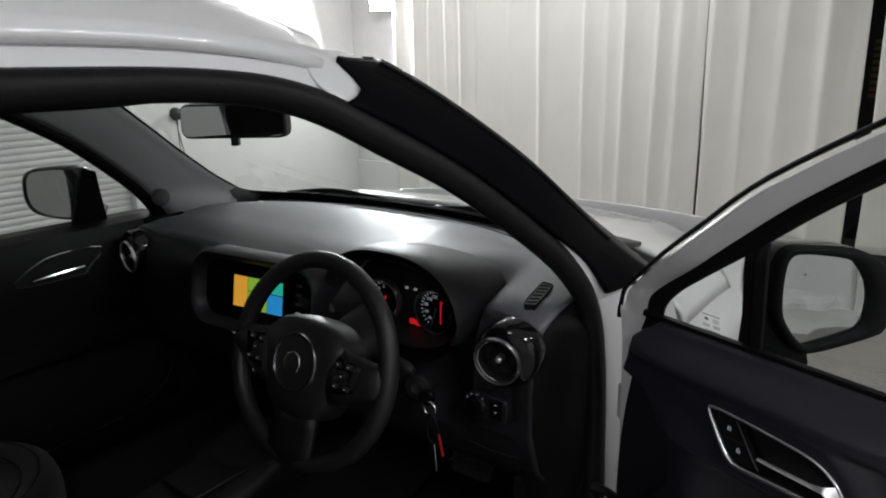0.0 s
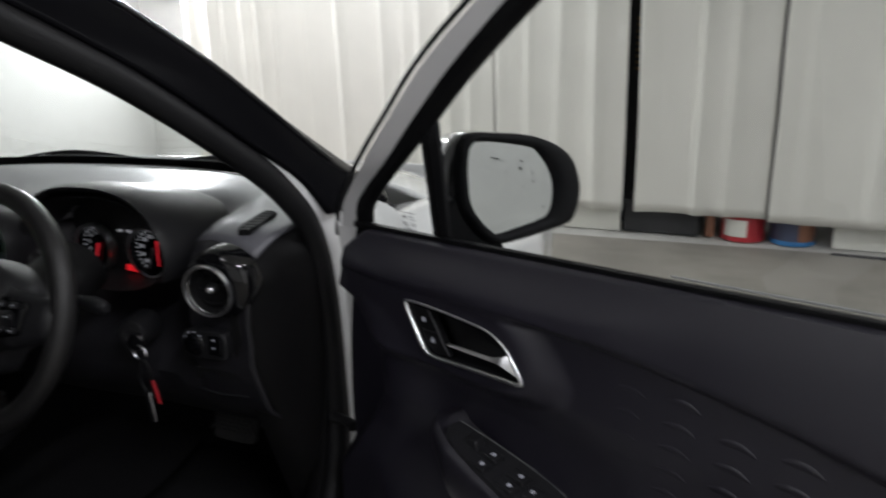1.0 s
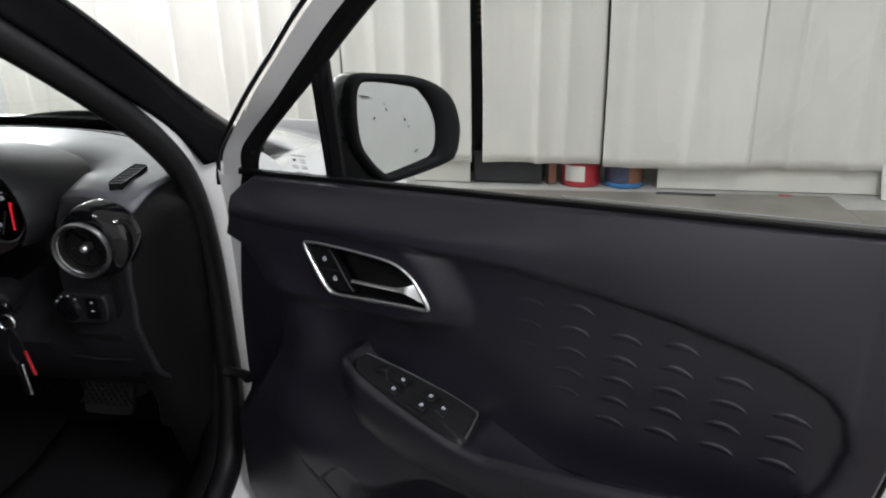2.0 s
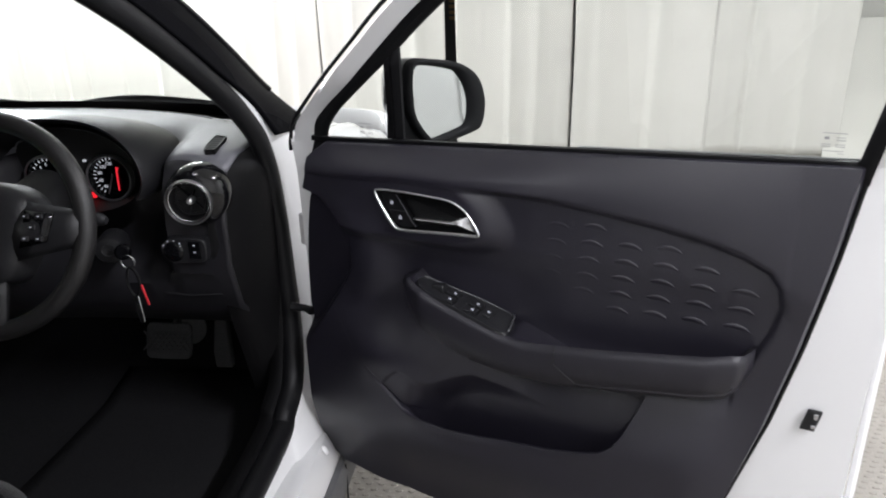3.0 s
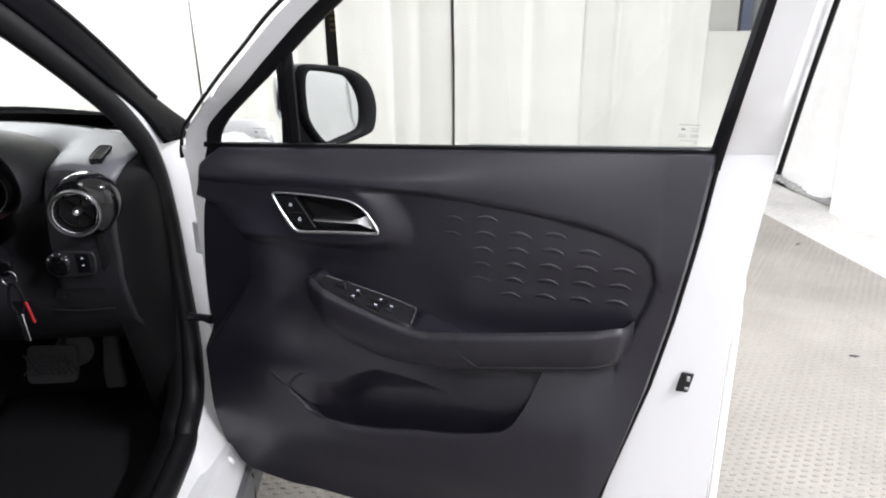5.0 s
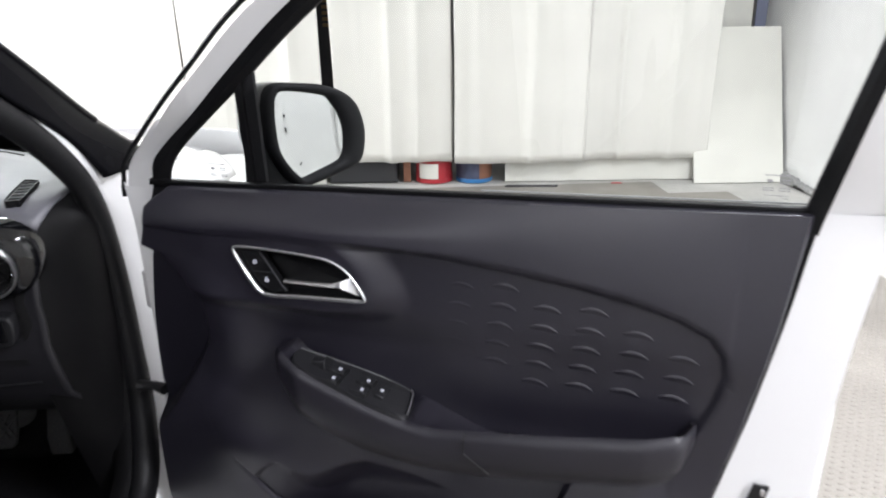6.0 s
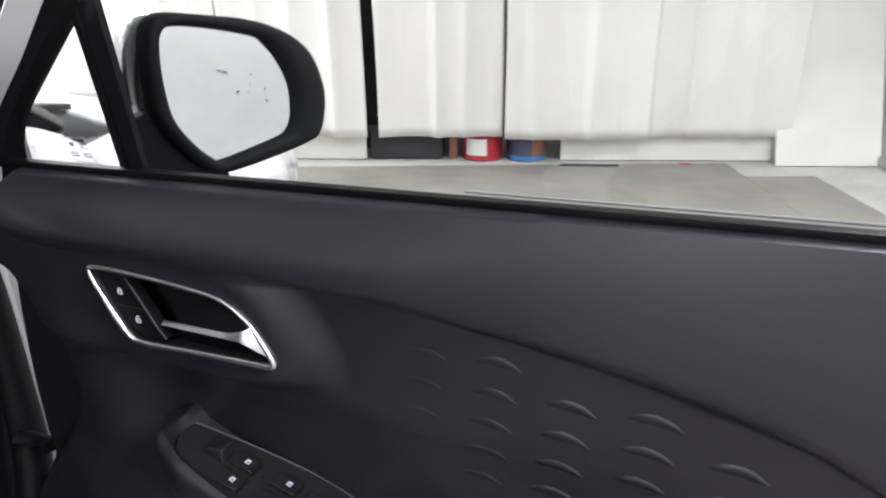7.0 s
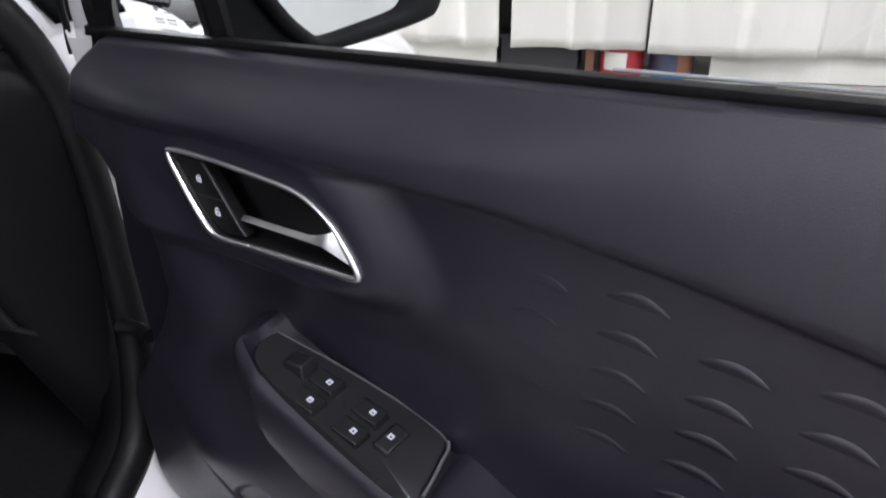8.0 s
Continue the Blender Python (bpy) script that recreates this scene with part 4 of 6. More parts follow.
# round air vents, one at each end
def air_vent(x, turn, side):
    m = pose(x, -0.016, 0.872, 90, 0, 0) @ pose(0, 0, 0, 4, turn, 0) @ Matrix.Scale(0.94, 4)
    part("vent_pod", moved(sheet([[(ox * side + r * math.cos(a), oz + r * math.sin(a), d) for a in np.linspace(0, 2 * math.pi, 65)[:-1]] for r, ox, oz, d in ((0.0625, 0.013, 0.008, -0.030), (0.0628, 0.013, 0.008, -0.004), (0.0615, 0.012, 0.007, 0.004), (0.0575, 0.008, 0.005, 0.011), (0.0510, 0.003, 0.002, 0.0165), (0.0475, 0.0, 0.0, 0.018), (0.044, 0.0, 0.0, 0.010))], close_u=True), m), PODGLOSS, dash, "gloss black round vent pod", smooth=60)
    part("vent_ring", moved(lathe([(0.0475, 0.010), (0.0474, 0.0225), (0.0462, 0.0260), (0.0446, 0.0262), (0.0436, 0.0240), (0.0432, 0.020)], 48), m), SATIN, dash, "satin chrome vent ring")
    part("vent_barrel", moved(lathe([(0.0434, 0.021), (0.0405, 0.0195), (0.0395, 0.002), (0.037, -0.006), (0, -0.008)], 40), m), DARK, dash, "black vent barrel")
    part("vent_lip", moved(lathe([(0.0412, 0.0185), (0.0406, 0.0212), (0.0396, 0.0205), (0.0393, 0.017)], 40), m), STEEL, dash, "thin bright inner lip")
    part("vent_ring_inner", moved(lathe([(0.031, 0.004), (0.031, 0.010), (0.0285, 0.010), (0.0285, 0.004)], 32), m), INTERIOR, dash)
    for a in range(0, 360, 60):
        part("vent_vane", moved(moved(box(0.009, 0.038, -0.0010, 0.0010, -0.006, 0.004), pose(0, 0, 0, 0, 0, a + 12)), m), INTERIOR, dash, smooth=0)
    part("vent_knob", moved(lathe([(0, 0.0195), (0.003, 0.019), (0.006, 0.0165), (0.0075, 0.012), (0.008, 0.0)], 20), m), SATIN, dash, "small bright centre knob")


air_vent(0.605, 6, 1)
air_vent(-0.59, -6, -1)

# demister outlet in the light-catching top corner of the dash
for side in (1, -1):
    mm = pose(0.613 * side, 0.098, 0.9562, 4, 5 * side, 12 * side)
    slot = smooth_path([(-0.012, -0.050, 0), (0.004, -0.053, 0), (0.011, -0.044, 0), (0.013, 0.040, 0), (0.009, 0.052, 0), (-0.006, 0.054, 0), (-0.011, 0.044, 0)], 3, True)
    lip = [(a, b) for a, b, _ in slot]
    part("demister_surround", moved(ring(lip, [(a * 0.86, b * 0.97) for a, b in lip], lambda a, b: (a, b, -0.012), lambda a, b: (a, b, 0.0024)), mm), KICK, dash, "thin surround of the side demister", bevel=0.0008)
    part("demister_well", moved(prism([(a * 0.87, b * 0.975) for a, b in lip], lambda a, b: (a, b, -0.006), lambda a, b: (a, b, 0.0006)), mm), DARK, dash, smooth=0)
    for i in range(6):
        part("demister_slat", moved(moved(box(-0.0088, 0.0088, -0.0012, 0.0012, 0.0, 0.0022), pose(0, -0.040 + 0.0160 * i, 0, 0, 0, 25 * side)), mm), KICK, dash, smooth=0)

# switches right of the column
SWP = [(0.560 + 0.026 * math.cos(radians(q)), 0.772 + 0.026 * math.sin(radians(q))) for q in range(90, 271, 15)] + [(0.612, 0.748), (0.622, 0.752), (0.626, 0.764), (0.626, 0.786), (0.621, 0.795), (0.610, 0.798)]
part("switch_panel", prism(SWP, lambda a, b: (a, -0.031, b), lambda a, b: (a, -0.006, b)), PLASTIC, dash, "black switch panel", bevel=0.003)
part("lamp_switch", moved(lathe([(0, 0.006), (0.013, 0.006), (0.0175, 0.0045), (0.0205, 0.0)], 28), pose(0.560, -0.031, 0.771, 90, 0, 0)), GLOSSBLACK, dash, "round headlamp switch")
for q in range(50, 150, 32):
    part("switch_mark", box(0.560 + 0.0225 * math.cos(radians(q)) - 0.0009, 0.560 + 0.0225 * math.cos(radians(q)) + 0.0009, -0.0328, -0.031, 0.771 + 0.0225 * math.sin(radians(q)) - 0.0008, 0.771 + 0.0225 * math.sin(radians(q)) + 0.0008), ICON, dash, smooth=0)
part("level_switch", box(0.592, 0.616, -0.034, -0.031, 0.757, 0.792), GLOSSBLACK, dash, "small rocker switch", bevel=0.0015)
for z in (0.771, 0.785):
    part("switch_mark", box(0.602, 0.6055, -0.0352, -0.034, z - 0.0009, z + 0.0009), ICON, dash, smooth=0)
part("pocket_slot", prism([(0.512, 0.668), (0.626, 0.668), (0.622, 0.717), (0.534, 0.717)], lambda a, b: (a, 0.244 - 0.35 * b - 0.0025, b), lambda a, b: (a, 0.252 - 0.35 * b, b)), DARK, dash, "dark open coin pocket")
part("pocket_edge", tube([(0.508, 0.008, 0.666), (0.565, 0.004, 0.664), (0.628, 0.008, 0.666)], 0.0022, 8), PLASTIC, dash)


def end_pt(q, h):
    """The dash's rounded end: q round the corner, h up to a domed top."""
    f = math.cos(max(0.0, h - 1.0) * math.pi / 2) ** 0.8
    z = 0.27 + 0.60 * h if h < 1 else 0.87 + 0.078 * math.sin((h - 1) * math.pi / 2)
    reach = 0.158 - max(-0.014, 0.242 - 0.35 * z)
    if q > math.pi / 2:
        return (0.622 + 0.084 * f, 0.158 + 0.40 * (q - math.pi / 2), z)
    return (0.622 + 0.084 * f * math.sin(q), 0.158 - reach * f * math.cos(q), z)


part("dash_end_panel", sheet([[end_pt(q, h) for q in np.linspace(0.06, 2.25, 30)] for h in [0.10 + 0.05 * i for i in range(18)] + [1.0 + 0.1 * i for i in range(10)]]), KICK, dash, "black rounded end of the dash", smooth=80)
for bx, bz, bw, bh in ((0.0, 0.79, 0.16, 0.03), (0.0, 0.72, 0.17, 0.05), (0.0, 0.64, 0.16, 0.05)):
    part("console_panel", box(bx - bw / 2, bx + bw / 2, -0.085, -0.05, bz - bh / 2, bz + bh / 2), PIANO, dash, "gloss black console panel", bevel=0.006)
for i in range(5):
    part("console_key", box(-0.07 + 0.03 * i, -0.05 + 0.03 * i, -0.089, -0.085, 0.785, 0.795), ICON if i % 2 == 0 else GREYPRINT, dash, smooth=0)
for kx in (-0.05, 0.0, 0.05):
    part("console_knob", moved(lathe([(0, 0.02), (0.014, 0.02), (0.017, 0.015), (0.018, 0.0)], 24), pose(kx, -0.085, 0.72, 90, 0, 0)), CHROME, dash, "chrome-edged heater knob")
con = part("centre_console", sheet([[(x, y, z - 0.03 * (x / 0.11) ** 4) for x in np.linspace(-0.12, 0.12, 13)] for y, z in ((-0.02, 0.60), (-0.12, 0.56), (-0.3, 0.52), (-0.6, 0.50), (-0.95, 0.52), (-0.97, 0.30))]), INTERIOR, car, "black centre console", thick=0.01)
part("gear_lever", tube([(0.045, -0.12, 0.53), (0.055, -0.10, 0.56), (0.060, -0.085, 0.60)], [0.012, 0.010, 0.012], 14), LEATHER, con, "black gear lever")
part("gear_knob", sheet([[(0.060 + dx * s, -0.080 + dy * s, z) for dx, dy in ((-0.022, -0.028), (0.020, -0.026), (0.022, 0.026), (-0.020, 0.028))] for s, z in ((0.6, 0.555), (0.95, 0.562), (1.0, 0.59), (0.9, 0.612), (0.05, 0.617))], close_u=True), STEEL, con, "satin-faced gear knob", smooth=30)
part("gear_trim", box(-0.04, 0.08, -0.32, -0.15, 0.535, 0.545), INTERIOR, con, "black gear surround", bevel=0.004)
part("console_lamp", lathe([(0, 0.004), (0.003, 0.004), (0.004, 0.0)], 12), LAMP_RED, con, "tiny lit red lamp", m=pose(0.012, -0.172, 0.548))

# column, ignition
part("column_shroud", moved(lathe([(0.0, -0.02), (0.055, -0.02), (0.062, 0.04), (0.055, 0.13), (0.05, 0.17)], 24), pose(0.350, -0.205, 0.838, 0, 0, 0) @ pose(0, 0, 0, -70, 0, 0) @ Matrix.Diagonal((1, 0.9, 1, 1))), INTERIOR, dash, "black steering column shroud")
for sx, lab in ((1, "black indicator stalk"), (-1, "black wiper stalk")):
    part("stalk", tube(smooth_path([(0.355 + 0.05 * sx, -0.13, 0.865), (0.355 + 0.11 * sx, -0.14, 0.872), (0.355 + 0.155 * sx, -0.145, 0.868)], 5), [0.010] * 6 + [0.012] * 3 + [0.010, 0.006], 12), PLASTIC, dash, lab)
part("ignition_lock", moved(lathe([(0, 0.006), (0.010, 0.006), (0.013, 0.008), (0.024, 0.006), (0.028, 0.0), (0.028, -0.05)], 28), pose(0.438, -0.045, 0.778, 90, 0, 18)), PLASTIC, dash, "round ignition lock")
part("ignition_ring", moved(lathe([(0.011, 0.0065), (0.012, 0.009), (0.013, 0.0065)], 24), pose(0.438, -0.045, 0.778, 90, 0, 18)), STEEL, dash)

# ---- steering wheel ----
SW = pose(0.357, -0.238, 0.882, 71, 0, 0)
rim = [(0.178 * math.cos(a), 0.178 * math.sin(a) * (0.985 if math.sin(a) > -0.5 else 0.95), 0) for a in np.linspace(0, 2 * math.pi, 73)[:-1]]
wheel_s = part("steering_wheel", tube(rim, 0.0155, 14, close=True, flat=1.1), LEATHER, car, "black leather steering wheel with a round centre pad", m=SW)
part("rim_inlay", tube([(0.163 * math.cos(a), 0.163 * math.sin(a), 0.004) for a in np.linspace(0, 2 * math.pi, 61)[:-1]], 0.003, 8, close=True), PLASTIC, wheel_s)
hub = [(0.100, 0.030), (0.085, 0.060), (0.04, 0.078), (-0.04, 0.078), (-0.085, 0.060), (-0.100, 0.030), (-0.085, -0.035), (-0.05, -0.085), (0.05, -0.085), (0.085, -0.035)]
ho = smooth_path([(a, b, 0) for a, b in hub], 4, True)
part("hub_pad", sheet([[(a * s, b * s - 0.004, d) for a, b, _ in ho] for s, d in ((1.0, -0.03), (1.0, 0.006), (0.94, 0.020), (0.75, 0.030), (0.4, 0.035), (0.02, 0.036))], close_u=True), PLASTIC, wheel_s, "black padded hub", smooth=60)
part("hub_ring", lathe([(0.045, 0.030), (0.047, 0.037), (0.050, 0.037), (0.052, 0.029)], 44), CHROME, wheel_s, "satin ring round the hub badge")
part("badge", joined(prism([(0.020 * math.cos(a), 0.020 * math.sin(a)) for a in np.linspace(0, 2 * math.pi, 9)[:-1]], lambda a, b: (a, b, 0.036), lambda a, b: (a, b, 0.040))), CHROME, wheel_s, "small bright badge", bevel=0.002)
for sx in (1, -1):
    part("spoke", sheet([[(sx * x, y0 + (y1 - y0) * t, 0.012 + 0.010 * math.sin(math.pi * t) - 0.010 * (x > 0.14)) for t in np.linspace(0, 1, 6)] for x, y0, y1 in ((0.07, -0.05, 0.045), (0.11, -0.040, 0.038), (0.15, -0.028, 0.032), (0.176, -0.022, 0.028))]), PLASTIC, wheel_s, "black spoke", thick=0.014)
    part("spoke_trim", sheet([[(sx * (0.085 + 0.008 * t), -0.03 + 0.06 * t, 0.026), (sx * (0.128 + 0.012 * t), -0.02 + 0.045 * t, 0.024)] for t in np.linspace(0, 1, 5)]), GLOSSBLACK, wheel_s, "gloss button panel", thick=0.004)
    for bx, by in ((0.095, 0.02), (0.118, 0.02), (0.095, -0.015), (0.118, -0.015), (0.106, 0.003)):
        part("wheel_button", box(sx * bx - 0.006, sx * bx + 0.006, by - 0.004, by + 0.004, 0.026, 0.031), PLASTIC, wheel_s, bevel=0.001)
        part("button_mark", box(sx * bx - 0.0018, sx * bx + 0.0018, by - 0.0007, by + 0.0007, 0.031, 0.0316), ICON, wheel_s, smooth=0)
part("lower_spoke", sheet([[(x, y, 0.012 - 0.004 * abs(x) / 0.05) for x in (-0.05, -0.025, 0, 0.025, 0.05)] for y in (-0.07, -0.11, -0.14, -0.172)]), INTERIOR, wheel_s, "black lower spoke", thick=0.012)

# key in the lock with its ring: things of their own
# the key reaches out of the lock towards the door
keys = thing("key_ring", "car key with steel ring and red tag in the ignition", "keys", m=pose(0.502, -0.062, 0.752))
part("key_blade", tube([(-0.062, 0.012, 0.026), (-0.012, -0.018, 0.036)], 0.005, 8, flat=0.4), STEEL, keys)
part("key_head", moved(lathe([(0, 0.006), (0.012, 0.006), (0.015, 0.003), (0.015, -0.003), (0.012, -0.006), (0, -0.006)], 20), pose(-0.012, -0.022, 0.036, 90, 0, 20)), GLOSSBLACK, keys, "black key head")
part("ring", tube([(0.013 * math.cos(a) - 0.004, -0.026, 0.013 * math.sin(a) + 0.018) for a in np.linspace(0, 2 * math.pi, 25)[:-1]], 0.0016, 6, close=True, up=(0, 1, 0)), STEEL, keys, "steel split ring")
part("strap", tube(smooth_path([(-0.002, -0.026, 0.008), (0.010, -0.026, -0.008), (0.011, -0.026, -0.034), (0.0, -0.026, -0.052), (-0.011, -0.026, -0.034), (-0.010, -0.026, -0.008)], 5, True), 0.0028, 8, close=True, up=(0, 1, 0)), RUBBER, keys, "black strap loop")
part("tag", moved(box(-0.0085, 0.0035, -0.0025, 0.0025, -0.106, -0.050), pose(0, -0.026, 0, 0, -4, 0)), STEEL, keys, "steel tag", bevel=0.002)
part("red_tag", moved(box(0.006, 0.010, -0.002, 0.002, -0.072, -0.030), pose(0.001, -0.026, 0, 0, -12, 0)), RED, keys, "red tag", bevel=0.001)

# pedals and footwell
pad = part("brake_pedal", sheet([[(0.312 + dx, 0.318 + 0.35 * (z - 0.39) + 0.9 * dx * dx, z) for dx in np.linspace(-0.062 + 0.010 * e, 0.062 - 0.010 * e, 9)] for z, e in ((0.345, 1), (0.353, 0.2), (0.375, 0), (0.40, 0), (0.425, 0.2), (0.434, 1))]), PEDAL, car, "worn black brake pedal with a cross-hatched rubber pad", thick=0.014, bevel=0.003)
for i in range(7):
    for tilt in (38, -38):
        part("pad_rib", moved(box(-0.0016, 0.0016, -0.012, -0.006, -0.032, 0.032), pose(0.266 + 0.0155 * i, 0.318, 0.39, -19, 0, 0) @ pose(0, 0, 0, 0, tilt, 0)), PEDAL, pad, smooth=0)
part("pedal_arm", tube([(0.33, 0.33, 0.40), (0.345, 0.40, 0.52), (0.345, 0.42, 0.65)], 0.010, 8), DARK, car)
part("throttle_pedal", prism([(0.432, 0.465), (0.462, 0.463), (0.486, 0.325), (0.440, 0.325), (0.432, 0.36)], lambda a, b: (a, 0.300 + 0.35 * (b - 0.33), b), lambda a, b: (a, 0.322 + 0.35 * (b - 0.33), b)), PEDAL, car, "black throttle pedal", bevel=0.005)
part("pedal_disc", moved(lathe([(0, 0.012), (0.03, 0.01), (0.045, 0.004), (0.046, 0.0)], 24), pose(0.355, 0.352, 0.412, 80, 0, 10)), PEDAL, car, "round black cap behind the pedals")
part("carpet", sheet([[(x, y, z + 0.03 * step(0.5, 0.72, abs(x))) for x in np.linspace(-0.72, 0.72, 25)] for y, z in ((0.49, 0.62), (0.47, 0.42), (0.36, 0.29), (0.22, 0.245), (-0.3, 0.235), (-1.2, 0.235), (-2.4, 0.30))]), CARPET, car, "black moulded carpet", thick=0.012)
o = part("footwell_mat", sheet([[(x, y, z + 0.004 * math.sin(x * 40) * 0.3) for x in np.linspace(0.18, 0.66, 13)] for y, z in ((0.33, 0.298), (0.20, 0.262), (0.0, 0.256), (-0.28, 0.256), (-0.30, 0.250))]), CARPET, None, "", thick=0.008)
tagged(o, "black carpet mat in the driver's footwell", "car mat")
for sx in (0.70, -0.70):
    part("kick_panel", sheet([[(sx, y, z) for y in ((0.185 if sx > 0 else 0.04), 0.25, 0.35, 0.47)] for z in (0.24, 0.40, 0.60, 0.90)]), KICK, car, "black kick panel", thick=0.008)


# seats
def seat(x):
    st = part("seat_cushion", sheet([[(x + 0.25 * math.sin(a) * s, -0.66 + 0.25 * math.cos(a) * s * (1.06 if math.cos(a) > 0 else 1), z) for a in np.linspace(0, 2 * math.pi, 37)[:-1]] for s, z in ((0.94, 0.36), (1.0, 0.42), (1.0, 0.50), (0.96, 0.535), (0.85, 0.55), (0.70, 0.528), (0.3, 0.515), (0.01, 0.513))], close_u=True), FABRIC, car, "black fabric car seat", smooth=60)
    for s in (0.86, 0.72):
        part("seat_piping", tube([(x + 0.25 * math.sin(a) * s, -0.66 + 0.25 * math.cos(a) * s * 1.05, 0.550 if s > 0.8 else 0.535) for a in np.linspace(0, 2 * math.pi, 49)[:-1]], 0.0020, 6, close=True), INTERIOR, st, "black stitched piping")
    part("backrest", sheet([[(x + (0.235 + 0.02 * math.sin(3 * k)) * (1 - 0.25 * k ** 3) * math.copysign(abs(math.sin(a)) ** 0.6, math.sin(a)), -0.90 - 0.25 * k - 0.085 * math.copysign(abs(math.cos(a)) ** 0.7, math.cos(a)) * -1, 0.46 + 0.60 * k) for a in np.linspace(0, 2 * math.pi, 33)[:-1]] for k in np.linspace(0, 1, 12)] + [[(x, -1.15, 1.07)] * 32], close_u=True), FABRIC, st, "black fabric backrest", smooth=60)
    part("headrest", moved(lathe([(0, 0.09), (0.07, 0.088), (0.105, 0.06), (0.11, 0.0), (0.10, -0.06), (0.0, -0.075)], 24), pose(x, -1.175, 1.19, 8, 0, 0) @ Matrix.Diagonal((1.1, 0.5, 1, 1))), FABRIC, st, "black headrest")
    part("seat_base", box(x - 0.2, x + 0.2, -0.88, -0.45, 0.25, 0.37), DARK, st, bevel=0.02)


seat(0.37)
seat(-0.37)
part("rear_bench", joined(box(-0.64, 0.64, -1.95, -1.50, 0.35, 0.56), box(-0.64, 0.64, -2.12, -1.95, 0.45, 1.05)), FABRIC, car, "black fabric rear bench", bevel=0.05)

# inside mirror
im = pose(-0.005, -0.078, 1.262, 90, 0, 34)
mir = part("rear_view_mirror", moved(prism(rrect(0.112, 0.036, 0.018), lambda a, b: (a, b, -0.03), lambda a, b: (a * 0.98, b * 0.96, 0.006)), im), PLASTIC, car, "black rear-view mirror with a small tab", bevel=0.004)
part("mirror_pane", moved(prism(rrect(0.106, 0.031, 0.014), lambda a, b: (a, b, 0.006), lambda a, b: (a, b, 0.0075)), im), MIRROR, mir, "silvered mirror pane", smooth=0)
part("mirror_tab", moved(box(-0.008, 0.008, -0.050, -0.034, -0.008, 0.006), im), PLASTIC, mir, bevel=0.002)
part("mirror_stem", tube([(-0.02, -0.06, 1.275), (-0.02, -0.01, 1.33), (-0.02, 0.0, 1.385)], [0.012, 0.012, 0.03], 12), PLASTIC, mir)

# tweeter at the foot of the far windscreen pillar
part("tweeter", moved(lathe([(0, 0.008), (0.018, 0.008), (0.024, 0.004), (0.026, -0.004)], 24), pose(-0.632, 0.105, 1.010, 70, 0, 55)), GREY_AND_HAZE, car, "round dark grey tweeter grille")
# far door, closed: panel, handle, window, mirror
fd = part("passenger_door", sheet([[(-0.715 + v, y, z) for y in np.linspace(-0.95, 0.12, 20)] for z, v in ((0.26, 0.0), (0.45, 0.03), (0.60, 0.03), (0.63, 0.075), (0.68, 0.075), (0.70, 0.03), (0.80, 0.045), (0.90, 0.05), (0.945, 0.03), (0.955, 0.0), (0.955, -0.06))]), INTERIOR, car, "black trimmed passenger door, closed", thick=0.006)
hb = [(-0.30, 0.838), (-0.22, 0.895), (-0.075, 0.897), (-0.115, 0.845), (-0.14, 0.832)]
hbo = smooth_path([(0, a, b) for a, b in hb], 4, True)
part("handle_bezel", tube([(-0.662, b, c) for a, b, c in hbo], 0.0035, 6, close=True, up=(1, 0, 0)), CHROME, fd, "thin chrome bezel of the door pull")
part("handle_well", cap(bmesh.new(), [(-0.663, b, c) for a, b, c in hbo]), DARK, fd)
part("door_pull", tube([(-0.655, -0.26, 0.848), (-0.645, -0.20, 0.855), (-0.650, -0.13, 0.858)], [0.004, 0.006, 0.004], 8), CHROME, fd, "chrome door pull")
part("mirror_sail", prism([(-0.090, 1.118), (-0.050, 1.103), (-0.040, 1.06), (-0.012, 0.955), (-0.110, 0.957)], lambda a, b: (-0.738 + 0.35 * (b - 0.955), a, b), lambda a, b: (-0.722 + 0.35 * (b - 0.955), a, b)), FLATBLACK, fd, "black mirror sail beside the quarter light", bevel=0.003)
part("side_window", sheet([[(-0.745 + 0.21 * k, y, 0.955 + 0.40 * k) for y in (-0.95, 0.25 - 0.62 * k)] for k in np.linspace(0, 1, 8)]), CLEAR, fd, "clear side window")
MN = Vector((0.34, -0.94, 0.0))
MA = Vector((-0.94, -0.34, 0.0))
ms = [(0.088, 0.004), (0.080, 0.045), (0.052, 0.066), (0.0, 0.074), (-0.062, 0.078), (-0.084, 0.068), (-0.088, 0.0), (-0.082, -0.060), (-0.056, -0.071), (0.02, -0.066), (0.064, -0.052), (0.084, -0.028)]
mo = smooth_path([(a, b, 0) for a, b in ms], 4, True)


def far_mirror(a, b, d):
    return Vector((-0.868, -0.100, 1.028)) + MA * a + MN * d + Vector((0, 0, b))


fm = part("door_mirror", sheet([[far_mirror(a * s, b * s, d) for a, b, _ in mo] for s, d in ((0.90, -0.002), (0.93, 0.006), (1.0, 0.004), (1.05, -0.015), (1.02, -0.06), (0.8, -0.10), (0.2, -0.115))], close_u=True), HOUSING, fd, "dark door mirror outside the far window", smooth=60)
part("mirror_pane", cap(bmesh.new(), [far_mirror(a * 0.91, b * 0.91, 0.0) for a, b, _ in mo]), MIRROR, fm)
part("mirror_foot", tube([(-0.765, -0.005, 0.965), (-0.80, -0.030, 0.985), (-0.83, -0.05, 1.00)], 0.03, 10), HOUSING, fm)

